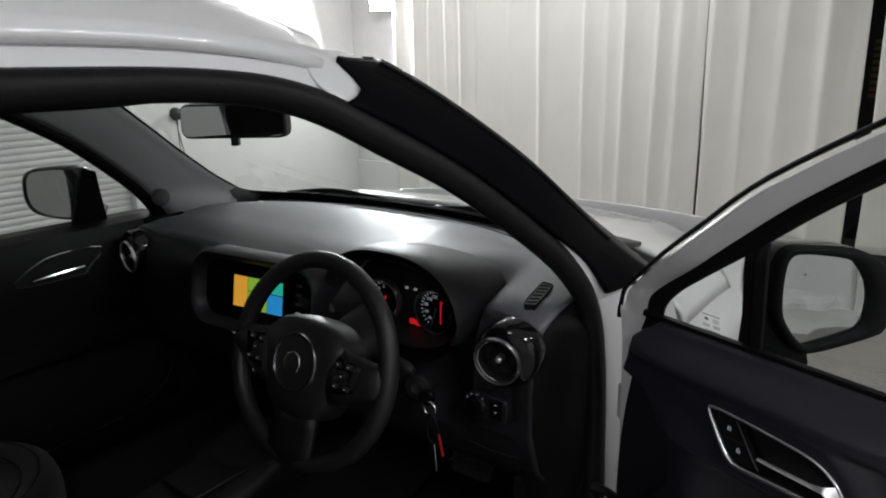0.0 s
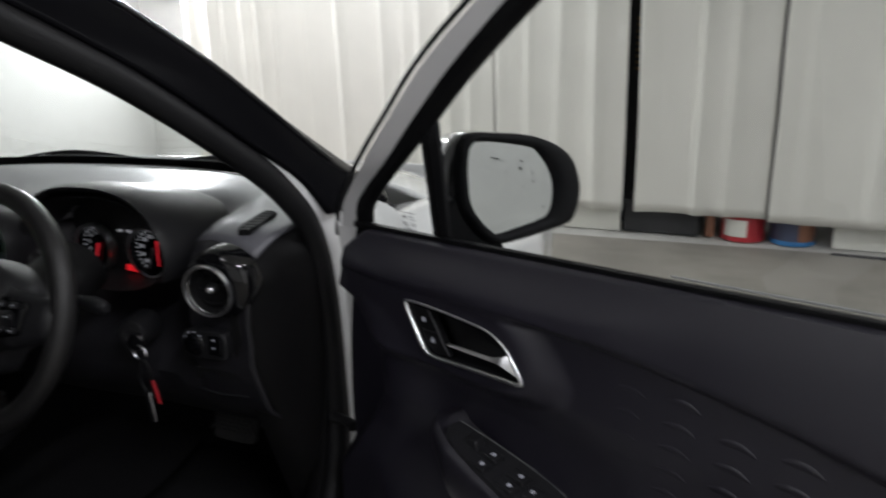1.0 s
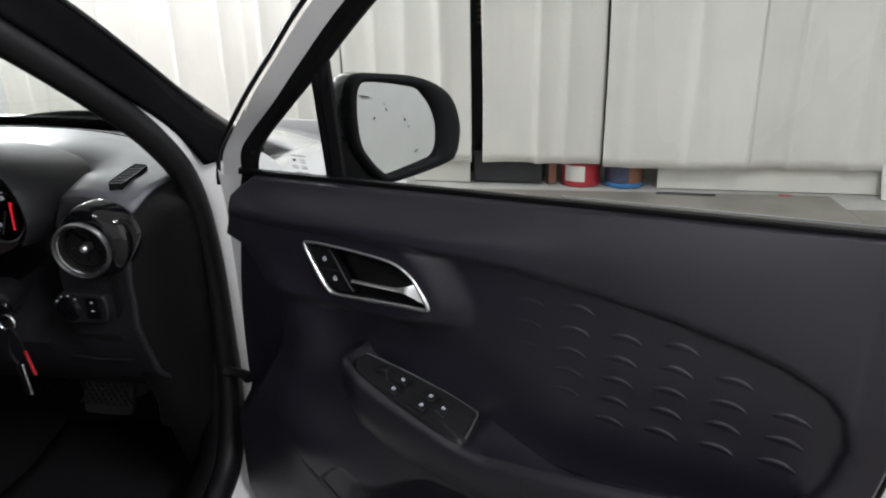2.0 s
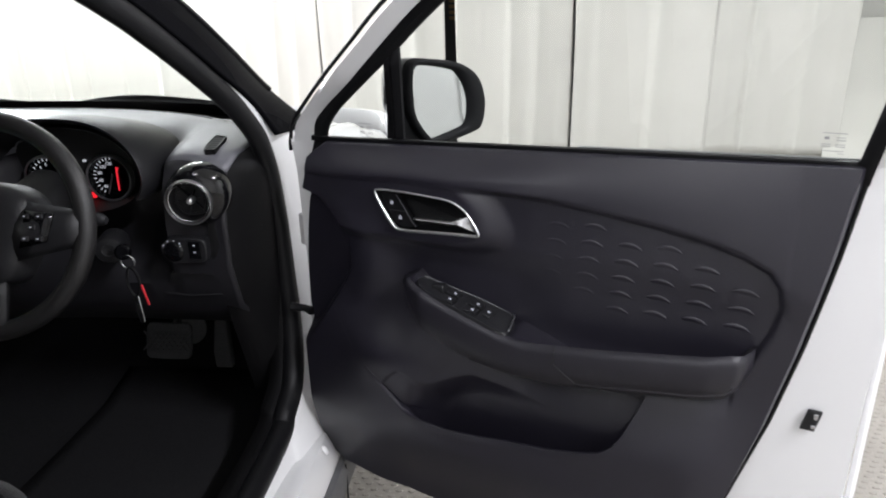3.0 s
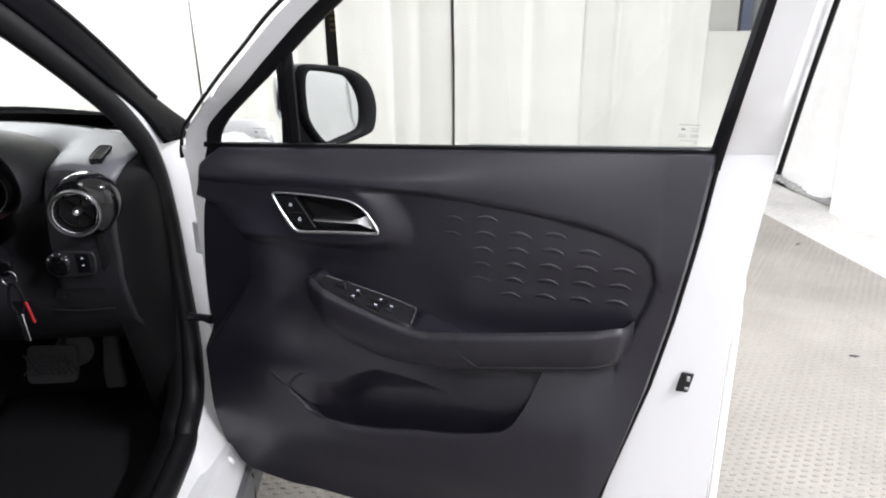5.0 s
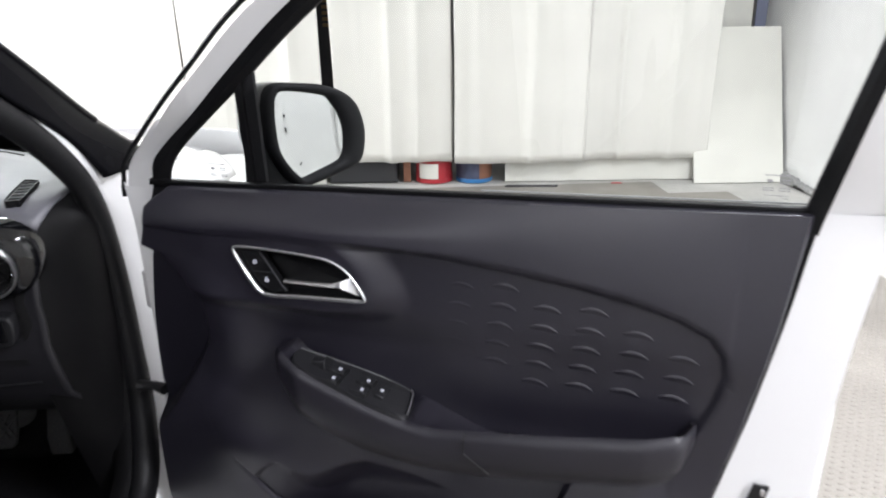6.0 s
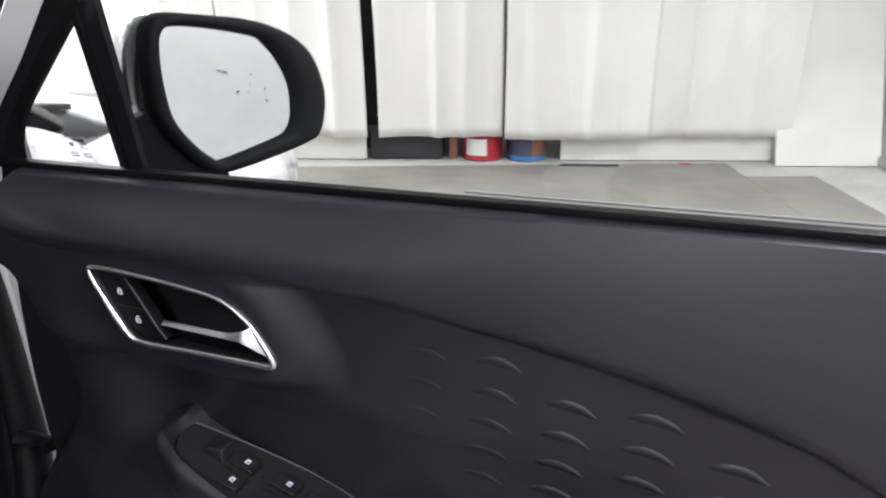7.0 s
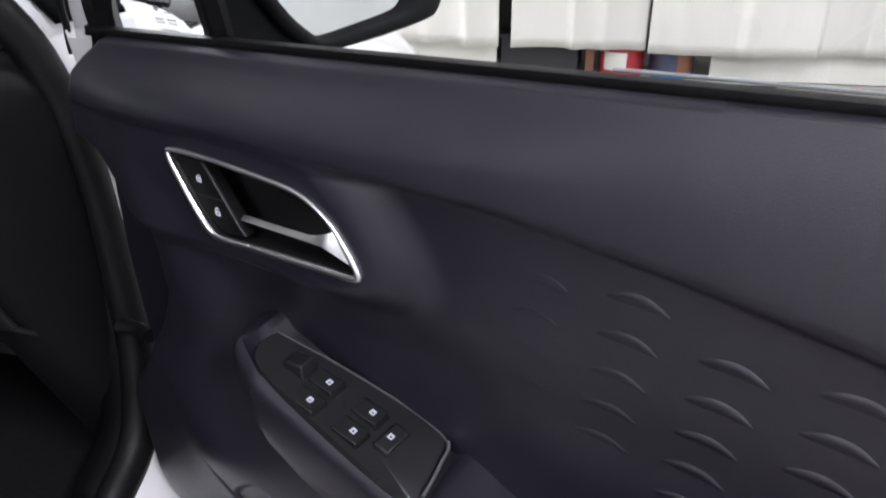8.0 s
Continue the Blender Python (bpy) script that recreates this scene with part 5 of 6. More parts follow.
# ---- the driver's door, swung wide open on its hinges ----
# local frame: u from the hinges to the lock, v towards the cabin, z up
DOOR = pose(0.85, 0.07, 0, 0, 0, -23.7)


def D(u, v, z):
    return (u, -v, z)


def tumble(z):
    return 0.235 * max(0.0, z - 0.97)


SHELL = smooth_path([(-0.093, 0.964, 0), (-0.084, 0.90, 0), (-0.078, 0.70, 0), (-0.085, 0.50, 0), (-0.085, 0.38, 0), (-0.055, 0.30, 0), (0.0, 0.255, 0), (0.08, 0.238, 0), (0.40, 0.232, 0), (0.80, 0.232, 0), (0.905, 0.25, 0), (0.935, 0.31, 0), (0.938, 0.45, 0), (0.940, 0.68, 0),
                     (0.955, 0.86, 0), (0.972, 1.005, 0)], 3)
shell_o = [(a, b) for a, b, _ in SHELL]


def skin_v(z):
    return -0.085 - 0.035 * step(0.98, 0.70, z) + 0.02 * step(0.45, 0.25, z)


rows = [[D(a, -0.002, b) for a, b in shell_o], [D(a + 0.002 * (1 if a > 0.5 else -1), -0.010, b) for a, b in shell_o], [D(a + 0.003 * (1 if a > 0.5 else -1), -0.04, b) for a, b in shell_o],
        [D(a + (0.004 if a > 0.5 else -0.01), skin_v(b) + 0.006, b - 0.008 * (b < 0.3)) for a, b in shell_o], [D(a + (0.004 if a > 0.5 else -0.01), skin_v(b), b - 0.008 * (b < 0.3)) for a, b in shell_o]]
bm = sheet(rows)
# inner and outer faces as fields between the outline's front and rear
fr = [(0.232, 0.08), (0.238, 0.075), (0.255, 0.0), (0.30, -0.055), (0.38, -0.085), (0.50, -0.085), (0.70, -0.078), (0.90, -0.084), (0.964, -0.093), (1.01, -0.093)]
re = [(0.232, 0.80), (0.25, 0.905), (0.31, 0.935), (0.45, 0.938), (0.68, 0.940), (0.86, 0.955), (1.005, 0.972), (1.01, 0.972)]
ZS = np.linspace(0.233, 1.004, 40)
inner_face = sheet([[D(interp(z, fr) + (interp(z, re) - interp(z, fr)) * s, -0.002, min(z, 0.957 + 0.046 * s)) for s in np.linspace(0, 1, 12)] for z in ZS])
outer_face = sheet([[D(interp(z, fr) - 0.01 + (interp(z, re) + 0.014 - interp(z, fr)) * s, skin_v(z) - 0.0005, min(z - 0.006, 0.925 + 0.036 * s)) for s in np.linspace(0, 1, 12)] for z in ZS])
door = part("driver_door", joined(bm, inner_face, outer_face), JAMB, car, "white driver door, open, with a black inner panel", smooth=35, m=DOOR)

# pressed marks and lock hardware on the white edge
# moulded plug where the sill meets the front of the opening
part("sill_plug", moved(lathe([(0, 0.010), (0.006, 0.0095), (0.010, 0.006), (0.012, 0.0)], 16), pose(0.806, 0.020, 0.292, 0, 62, 0) @ Matrix.Diagonal((1.0, 0.6, 0.7, 1))), PAINT, car, "small white plug on the sill", smooth=60)
latch = part("door_latch", prism([(-0.010, -0.018), (0.010, -0.018), (0.010, 0.018), (-0.010, 0.018)], lambda a, b: D(0.880 + a + 0.2 * b, 0.001, 0.618 + b), lambda a, b: D(0.880 + a + 0.2 * b, 0.005, 0.618 + b)), DARK, door, "black door latch in the white edge", bevel=0.003)
part("latch_hook", box(0.882, 0.888, -0.008, -0.004, 0.622, 0.632), STEEL, door, bevel=0.001)
part("latch_pin", box(0.880, 0.887, -0.008, -0.004, 0.606, 0.612), STEEL, door, bevel=0.001)
part("edge_seal", tube([D(0.950 if z < 0.8 else 0.945 + 0.10 * (z - 0.8), -0.035, z) for z in np.linspace(0.32, 0.99, 20)], 0.006, 8), JAMB, door)

# window frame: white outside, black within, leaning in towards the roof
def lean(z):
    """The frame's inward lean, running out into the flat door edge at the belt."""
    return -0.006 + (tumble(z) + 0.010) * step(0.975, 1.10, z)


W_OUT = [(-0.096, 0.936), (-0.094, 0.958), (-0.080, 0.992), (-0.041, 1.030), (0.024, 1.087), (0.096, 1.144), (0.206, 1.227), (0.396, 1.333), (0.50, 1.377), (0.62, 1.402), (0.80, 1.412), (0.96, 1.404), (1.012, 1.387), (1.012, 1.30), (0.998, 1.20), (0.984, 1.10), (0.972, 1.002), (0.969, 0.975)]
W_IN = [(-0.006, 0.943), (-0.004, 0.965), (0.009, 0.995), (0.040, 1.028), (0.100, 1.073), (0.175, 1.127), (0.285, 1.208), (0.420, 1.292), (0.51, 1.328), (0.62, 1.348), (0.80, 1.355), (0.895, 1.350), (0.925, 1.33), (0.930, 1.28), (0.917, 1.20), (0.898, 1.10), (0.880, 1.005), (0.876, 0.978)]
W_MID = [(-0.034, 0.940), (-0.026, 0.962), (-0.012, 1.003), (0.024, 1.036), (0.088, 1.083), (0.160, 1.140), (0.262, 1.216), (0.410, 1.308)]
W_MID += [(a[0] + (b[0] - a[0]) * q, a[1] + (b[1] - a[1]) * q) for a, b, q in zip(W_OUT[8:], W_IN[8:], [0.62] * 2 + [0.70] * 3 + [0.80] * 5)]


def arc(pts, n=5):
    return [(a, b) for a, b, _ in smooth_path([(a, b, 0) for a, b in pts], n)]


wo, wm, wi = arc(W_OUT), arc(W_MID), arc(W_IN)
part("window_frame", sheet([[D(a, tumble(b) - 0.055, b) for a, b in wo], [D(a, tumble(b) - 0.012, b) for a, b in wo], [D(a * 0.75 + c * 0.25, lean(b) - 0.002 * step(1.05, 0.99, b), b * 0.75 + d * 0.25) for (a, b), (c, d) in zip(wo, wm)],
                            [D(a, lean(b), b) for a, b in wm], [D(a * 0.15 + c * 0.85, tumble(b) - 0.055, b * 0.15 + d * 0.85) for (a, b), (c, d) in zip(wm, wo)]], close_v=True), PAINT, door, "white painted window frame", smooth=35)
part("window_gasket", sheet([[D(a, tumble(b) - 0.006, b) for a, b in wm], [D(a, tumble(b) + 0.006, b) for a, b in wm], [D(a * 0.35 + c * 0.65, tumble(b) + 0.004, b * 0.35 + d * 0.65) for (a, b), (c, d) in zip(wm, wi)],
                             [D(a, tumble(b) - 0.002, b) for a, b in wi], [D(a, tumble(b) - 0.007, b) for a, b in wi], [D(a * 0.85 + c * 0.15, tumble(b) - 0.024, b * 0.85 + d * 0.15) for (a, b), (c, d) in zip(wm, wi)]]), RUBBER, door, "black rubber window gasket", smooth=35, thick=0.002)
edge = [(a - 0.003, b + 0.003) for a, b in wo[:55]] + [(a + 0.006, b) for a, b in wo[55:]]
part("frame_seal", tube([D(a, tumble(b) - 0.006, b) for a, b in edge], 0.0038, 8), RUBBER, door, "black rubber lip along the frame's outer edge")
part("belt_seal", sheet([[D(u, v, 0.973 + 0.036 * max(0, u) + dz) for u in np.linspace(-0.03, 0.885, 30)] for v, dz in ((0.009, -0.006), (0.008, 0.002), (0.002, 0.003), (-0.004, 0.001), (-0.006, -0.03))]), RUBBER, door, "black belt seal under the glass", smooth=40, thick=0.002)
part("outer_belt_trim", sheet([[D(u, v, 0.960 + 0.036 * max(0, u) + dz) for u in np.linspace(-0.03, 0.93, 30)] for v, dz in ((-0.014, -0.006), (-0.030, -0.012), (-0.045, -0.022), (-0.060, -0.034), (-0.085, -0.048))]), FLATBLACK, door, "black outer belt trim", thick=0.003)
part("belt_moulding", tube([D(u, -0.012, 0.9755 + 0.036 * u) for u in np.linspace(0.50, 0.885, 24)], 0.0012, 8), GREYTRIM, door, "thin light grey moulding outside the glass")
part("quarter_divider", sheet([[D(u0 + (u1 - u0) * k, tumble(0.965 + (zt - 0.965) * k) + v, 0.965 + (zt - 0.965) * k) for k in np.linspace(0, 1, 8)] for u0, u1, zt, v in ((0.145, 0.163, 1.118, -0.009), (0.145, 0.163, 1.118, -0.003), (0.157, 0.177, 1.128, 0.001), (0.160, 0.180, 1.130, -0.004), (0.163, 0.183, 1.132, 0.001), (0.174, 0.197, 1.143, -0.003), (0.174, 0.197, 1.143, -0.009))]), FLATBLACK, door, "black divider between the panes", smooth=30, thick=0.002)


def pane(lo, hi, z0, z1):
    return sheet([[D(u, tumble(z) - 0.005 - 0.003 * math.sin(math.pi * k), z) for u in np.linspace(lo(z), hi(z), 8)] for k, z in ((k, z0 + (z1 - z0) * k) for k in np.linspace(0, 1, 14))])


front_edge = [(0.96, -0.02)] + [(b, a) for a, b in W_IN[1:11]]
rear_edge = [(b, a) for a, b in W_IN[-2:10:-1]]
dv = lambda z: 0.164 + 0.12 * (z - 0.97)
part("quarter_pane", pane(lambda z: min(interp(z, front_edge) - 0.005, dv(z)), dv, 0.955, 1.16), CLEAR, door, "small fixed quarter pane", smooth=80)
part("window_pane", pane(lambda z: max(dv(z), interp(z, front_edge) - 0.006), lambda z: interp(z, rear_edge) + 0.006, 0.955, 1.362), CLEAR, door, "wound-up clear window pane", smooth=80)


def etched(u, z, s):
    """Unreadable maker's print on a pane, as small bars."""
    bars = [(0.0, 0.0, 0.036, 0.0012), (0.004, -0.010, 0.007, 0.0042), (0.021, -0.007, 0.013, 0.0011), (0.021, -0.0115, 0.013, 0.0011), (0.0, -0.019, 0.014, 0.0011), (0.0, -0.0225, 0.014, 0.0011), (0.021, -0.019, 0.014, 0.0011), (0.021, -0.0225, 0.014, 0.0011), (0.003, -0.030, 0.031, 0.0009), (0.026, -0.034, 0.008, 0.0009)]
    for du, dz, w, h in bars:
        uu, zz = u + du * s, z + dz * s
        part("glass_print", prism([(0, 0), (w * s, 0), (w * s, h * s), (0, h * s)], lambda a, b: D(uu + a, tumble(zz) - 0.0030, zz + b), lambda a, b: D(uu + a, tumble(zz) - 0.0025, zz + b)), ETCH, door, smooth=0)


etched(0.832, 1.043, 0.8)
etched(0.082, 1.006, 0.85)

# ---- inner door panel: one moulded skin, open behind the handle ----
BZ = smooth_path([(0.150, 0.896, 0), (0.158, 0.902, 0), (0.200, 0.903, 0), (0.262, 0.901, 0), (0.304, 0.897, 0), (0.330, 0.884, 0), (0.345, 0.866, 0), (0.356, 0.848, 0), (0.351, 0.843, 0), (0.320, 0.841, 0), (0.260, 0.837, 0), (0.205, 0.833, 0), (0.190, 0.837, 0), (0.178, 0.849, 0), (0.162, 0.873, 0)], 4, True)
bz = [(a, b) for a, b, _ in BZ]
cu0, cz0 = 0.252, 0.866
pv = 0.058
P_FRONT = [(0.238, 0.04), (0.246, 0.0), (0.262, -0.030), (0.29, -0.052), (0.317, -0.061), (0.40, -0.063), (0.467, -0.064), (0.56, -0.064), (0.62, -0.071), (0.68, -0.070), (0.73, -0.067), (0.79, -0.060), (0.85, -0.050), (0.87, -0.044), (0.89, -0.037), (0.91, -0.031), (0.925, -0.028), (0.942, -0.026), (0.957, -0.025), (0.972, -0.010), (0.985, 0.008)]
P_REAR = [(0.238, 0.66), (0.252, 0.715), (0.285, 0.738), (0.32, 0.745), (0.40, 0.764), (0.60, 0.821), (0.73, 0.849), (0.88, 0.875), (0.985, 0.890)]
SCOOP = [(0.52, -0.075), (0.58, -0.036), (0.61, -0.012), (0.645, 0.012), (0.68, 0.036), (0.73, 0.067), (0.777, 0.068), (0.815, 0.057), (0.845, 0.037), (0.875, 0.0), (0.90, -0.08)]
INS_TOP = [(-0.03, 0.930), (0.10, 0.931), (0.20, 0.932), (0.28, 0.928), (0.36, 0.922), (0.46, 0.917), (0.56, 0.906), (0.65, 0.893), (0.72, 0.879), (0.76, 0.868), (0.80, 0.850), (0.818, 0.828), (0.824, 0.79)]
INS_R = [(0.66, 0.775), (0.72, 0.798), (0.76, 0.815), (0.80, 0.824), (0.828, 0.818), (0.85, 0.80), (0.868, 0.76), (0.879, 0.72)]
LIP = [(0.04, 0.62), (0.085, 0.570), (0.12, 0.535), (0.16, 0.495), (0.195, 0.466), (0.24, 0.453), (0.30, 0.451), (0.36, 0.457), (0.44, 0.471), (0.50, 0.482), (0.56, 0.496), (0.585, 0.505), (0.602, 0.522), (0.612, 0.55), (0.621, 0.60), (0.632, 0.645), (0.66, 0.69)]


def in_dish(u, z, k=0.965):
    """Whether a point lies inside the handle's bezel."""
    if not (0.14 < u < 0.37 and 0.82 < z < 0.91):
        return False
    a, b = cu0 + (u - cu0) / k, cz0 + (z - cz0) / k
    hit = False
    for (x0, y0), (x1, y1) in zip(bz, bz[1:] + bz[:1]):
        if (y0 > b) != (y1 > b) and a < (x1 - x0) * (b - y0) / (y1 - y0) + x0:
            hit = not hit
    return hit


ARC = [(0.10, 0.45), (0.145, 0.508), (0.165, 0.533), (0.185, 0.550), (0.212, 0.562), (0.25, 0.578), (0.29, 0.596), (0.33, 0.612), (0.50, 0.630)]


def panel_v(u, z, above=True):
    """How far the moulded skin stands out towards the cabin."""
    # pad under the belt
    top = interp(u, INS_TOP) if u < 0.824 else 0.79 - 1.2 * (u - 0.824)
    t_ = min(1.0, max(0.0, (0.992 - z) / (0.992 - max(top, 0.80))))
    v = 0.016 + 0.028 * (1 - (1 - t_) ** 1.7)
    # the handle's plinth grows out of the pad and falls away softly to the sunk insert
    du, dz = u - 0.235, z - 0.868
    du += 0.45 * dz * step(0.0, 0.10, du)
    ex = abs(du) / (0.128 if du > 0 else 0.33)
    ez = abs(dz) / (0.080 if dz > 0 else 0.052)
    r = (ex ** 2.4 + ez ** 2.4) ** (1 / 2.4)
    over = (1 - step(0.072, 0.112, dz)) * step(0.56, 0.27, u)
    k = step(-0.006, 0.007, z - top)
    v += 0.0175 * ((1 - step(0.90, 1.40, r)) * (1 - k) + over * k) * step(-0.05, 0.11, u)
    right = interp(z, INS_R)
    inside = min(step(0.0, 0.007, top - z), step(0.0, 0.008, right - u))
    v -= (0.0032 + 0.0038 * step(0.30, 0.56, u)) * inside * step(0.60, 0.70, z) * step(-0.06, 0.02, u)
    if u < 0.83 and z > 0.72:
        d = min(abs(z - top), abs(right - u) if z < 0.86 else 9)
        v -= 0.0014 * math.exp(-(d / 0.0030) ** 2) * step(-0.02, 0.10, u)
    # waist above the armrest
    v -= (0.012 - 0.008 * step(0.40, 0.52, u)) * step(0.830, 0.765, z) * step(0.08, 0.20, u)
    # a swelling behind the front edge, which is hollowed out right to the hinges
    ub = interp(z, SCOOP)
    v += 0.015 * math.exp(-((u - ub - 0.050) / 0.050) ** 2) * math.exp(-((z - 0.765) / 0.075) ** 2)
    v -= 0.046 * (1 - step(ub - 0.026, ub + 0.010, u)) * step(0.53, 0.60, z)
    # lower body swells out, map pocket cut into it
    v += 0.038 * step(0.69, 0.50, z) * step(-0.14, 0.26, u) * step(0.87, 0.72, u)
    v -= 0.032 * step(0.42, 0.25, z)
    lip = interp(u, LIP)
    # soft bulge ahead of the pocket
    v += 0.020 * math.exp(-(((u - 0.145) / 0.085) ** 2 + ((z - 0.580) / 0.050) ** 2))
    if above:
        # the pocket's back wall, and a rounded bottle holder that turns into it below an arched edge
        rec = 0.056 * step(0.19, 0.50, u + 0.30 * (0.60 - z)) * step(0.665, 0.635, z)
        q = u + 0.50 * (0.50 - z)
        bottle = (0.004 + 0.052 * step(0.170, 0.300, q) ** 1.4) * step(0.0, 0.004 + 0.10 * step(0.180, 0.26, u), interp(u, ARC) - z)
        v -= max(rec, bottle) * step(0.662, 0.650, u) * step(0.10, 0.13, u)
    v += 0.0012 * math.exp(-((z - lip + 0.012) / 0.012) ** 2) * step(0.19, 0.25, u) * step(0.62, 0.58, u)
    v -= 0.004 * math.exp(-((z - lip) / 0.004) ** 2) * step(0.10, 0.15, u) * step(0.24, 0.20, u)
    return max(v, 0.006)


def belt(u, z):
    return (0.038 * max(0.0, u) - 0.019) * step(0.80, 0.986, z)


def panel_point(s, z, v=None, above=True):
    a, b = interp(z, P_FRONT), interp(z, P_REAR)
    u = a + (b - a) * s
    e = min(0.85 + 0.15 * step(0, 0.006, u - a), step(0, 0.005, b - u), step(0, 0.014, z - 0.236))
    if v is None:
        v = 0.012 if in_dish(u, z + belt(u, z)) else panel_v(u, z, above)
    return D(u, 0.002 + (v - 0.002) * (0.25 + 0.75 * e), z + belt(u, z))


# each column climbs the front to the pocket's lip, folds down behind it and climbs the back wall
cols = []
for s in np.linspace(0, 1, 300):
    um = interp(0.5, P_FRONT) + (interp(0.5, P_REAR) - interp(0.5, P_FRONT)) * s
    zl = interp(um, LIP)
    open_ = step(0.19, 0.26, um) * step(0.662, 0.655, um)
    col = [panel_point(s, z, None, False) for z in np.linspace(0.238, zl, 90)]
    u_l = interp(zl, P_FRONT) + (interp(zl, P_REAR) - interp(zl, P_FRONT)) * s
    v0, v1 = panel_v(u_l, zl, False), panel_v(u_l, zl + 0.001, True)
    for k, dv_ in ((0.15, -0.004), (0.5, -0.006), (1.0, -0.007), (1.0, -0.008)):
        col.append(panel_point(s, zl - 0.075 * k * open_ * (k > 0.2), v0 + dv_ * open_, False))
    col.append(panel_point(s, zl - 0.075 * open_, v1))
    col += [panel_point(s, z) for z in np.linspace(zl + 0.0005, 0.986, 250)]
    cols.append(col)
for z_side, end in ((0, 0), (-1, -1)):
    edge_col = [D(p[0], 0.002, p[2]) for p in (tuple(q) for q in cols[z_side])]
    cols.insert(0 if end == 0 else len(cols), edge_col)
rows = [list(r) for r in zip(*cols)]
rows.append([D(u, 0.006, 0.989 + belt(u, 0.986)) for u in [0.010] + list(np.linspace(0.010, 0.890, 300)) + [0.890]])
part("door_panel", sheet(rows), DOORPLASTIC, door, "black moulded inner door panel with a map pocket", smooth=50)

part("panel_edge_seal", tube([D(interp(z, P_REAR) + 0.004, 0.001, z + belt(0.87, z)) for z in np.linspace(0.27, 0.98, 40)], 0.0035, 8), RUBBER, door, "thin black seal along the panel")

# raised leaf-shaped marks on the insert
def leaf(u, z, w, h, tilt):
    """A low arched lens with its crest near the upper edge, fading out towards the handle."""
    n = 12
    fade = 0.45 + 0.55 * step(0.46, 0.63, u + 0.35 * (z - 0.80))
    vs = []
    for k in range(n + 1):
        s = -1 + 2 * k / n
        wid = h * max(0.0, 1 - s * s) ** 0.75 + 0.0003
        mid = 0.0042 * math.cos(math.pi * s / 2) - 0.0020 * s + 0.0010 * math.sin(2.2 * s)
        row = []
        for q, l in ((-1, 0.0), (-0.55, 0.30), (-0.05, 0.72), (0.35, 1.0), (0.62, 0.86), (0.85, 0.40), (1, 0.0)):
            a, b = u + w * s, z + mid + wid * q + tilt * w * s
            row.append(D(a, panel_v(a, b) - 0.0006 + 0.0020 * fade * l * (1 - s ** 4), b))
        vs.append(row)
    return sheet(vs)


LEAVES = []
for r, cols in enumerate((range(0, 2), range(0, 4), range(0, 5), range(0, 6), range(1, 6), range(2, 6))):
    for c in cols:
        LEAVES.append((0.489 + 0.0585 * c - 0.0035 * r, 0.8725 + 0.0047 * c - 0.0275 * r - 0.0010 * max(0, c - 3) * r * 0.5))
for u, z in LEAVES:
    part("leaf_mark", leaf(u, z, 0.0210, 0.0058, -0.05), DOORPLASTIC, door, smooth=75)

# ---- armrest ----
A_TOP = [(0.200, 0.742), (0.225, 0.752), (0.25, 0.742), (0.31, 0.721), (0.36, 0.706), (0.42, 0.690), (0.46, 0.686), (0.52, 0.694), (0.60, 0.706), (0.70, 0.722), (0.77, 0.734), (0.795, 0.732)]
A_BOT = [(0.200, 0.715), (0.215, 0.690), (0.25, 0.655), (0.30, 0.630), (0.36, 0.615), (0.43, 0.608), (0.52, 0.613), (0.62, 0.630), (0.72, 0.645), (0.765, 0.655), (0.795, 0.690)]
A_OUT = [(0.200, 0.056), (0.222, 0.084), (0.26, 0.099), (0.40, 0.102), (0.60, 0.104), (0.74, 0.100), (0.78, 0.088), (0.795, 0.050)]
rows = []
for u in np.concatenate([np.linspace(0.200, 0.795, 90)]):
    zt, zb, vo = interp(u, A_TOP), interp(u, A_BOT), interp(u, A_OUT)
    scoop = 0.040 * step(0.425, 0.56, u) * step(0.792, 0.765, u)
    dip = 0.010 * step(0.228, 0.24, u) * step(0.424, 0.418, u)
    back = panel_v(u, zt + 0.01) - 0.010
    mid = (zt + zb) / 2
    rows.append([D(u, back, zt + 0.004 - scoop), D(u, back + 0.012, zt + 0.002 - scoop - dip), D(u, vo - 0.036, zt - scoop - dip), D(u, vo - 0.022, zt - 0.002 - scoop * 0.45 - dip), D(u, vo - 0.010, zt + 0.001), D(u, vo - 0.003, zt - 0.003), D(u, vo, zt - 0.012),
                 D(u, vo, mid), D(u, vo - 0.008, zb + 0.014), D(u, vo - 0.022, zb + 0.003), D(u, vo - 0.045, zb), D(u, 0.0, zb + 0.004)])
bm = sheet(rows)
arm = part("armrest", bm, SOFT, door, "black padded armrest", smooth=50)
part("armrest_seam", tube([D(0.512, interp(0.512, A_OUT) + 0.0005 - (0.004 if z > 0.688 else 0), z) for z in np.linspace(0.693, 0.665, 8)] + [D(0.512 + 0.018 * k, interp(0.52, A_OUT) + 0.0005, 0.665 - 0.012 * k) for k in (0.4, 1.0, 2.0)], 0.0012, 6), DARK, door)

part("armrest_seam", tube([D(u, interp(u, A_OUT) - 0.0030, interp(u, A_BOT) + 0.020) for u in np.linspace(0.55, 0.775, 24)], 0.0007, 6), SOFT, door)

# switch plate let into the armrest's front
def plate_z(u):
    return 0.7255 - 0.30 * (u - 0.305)


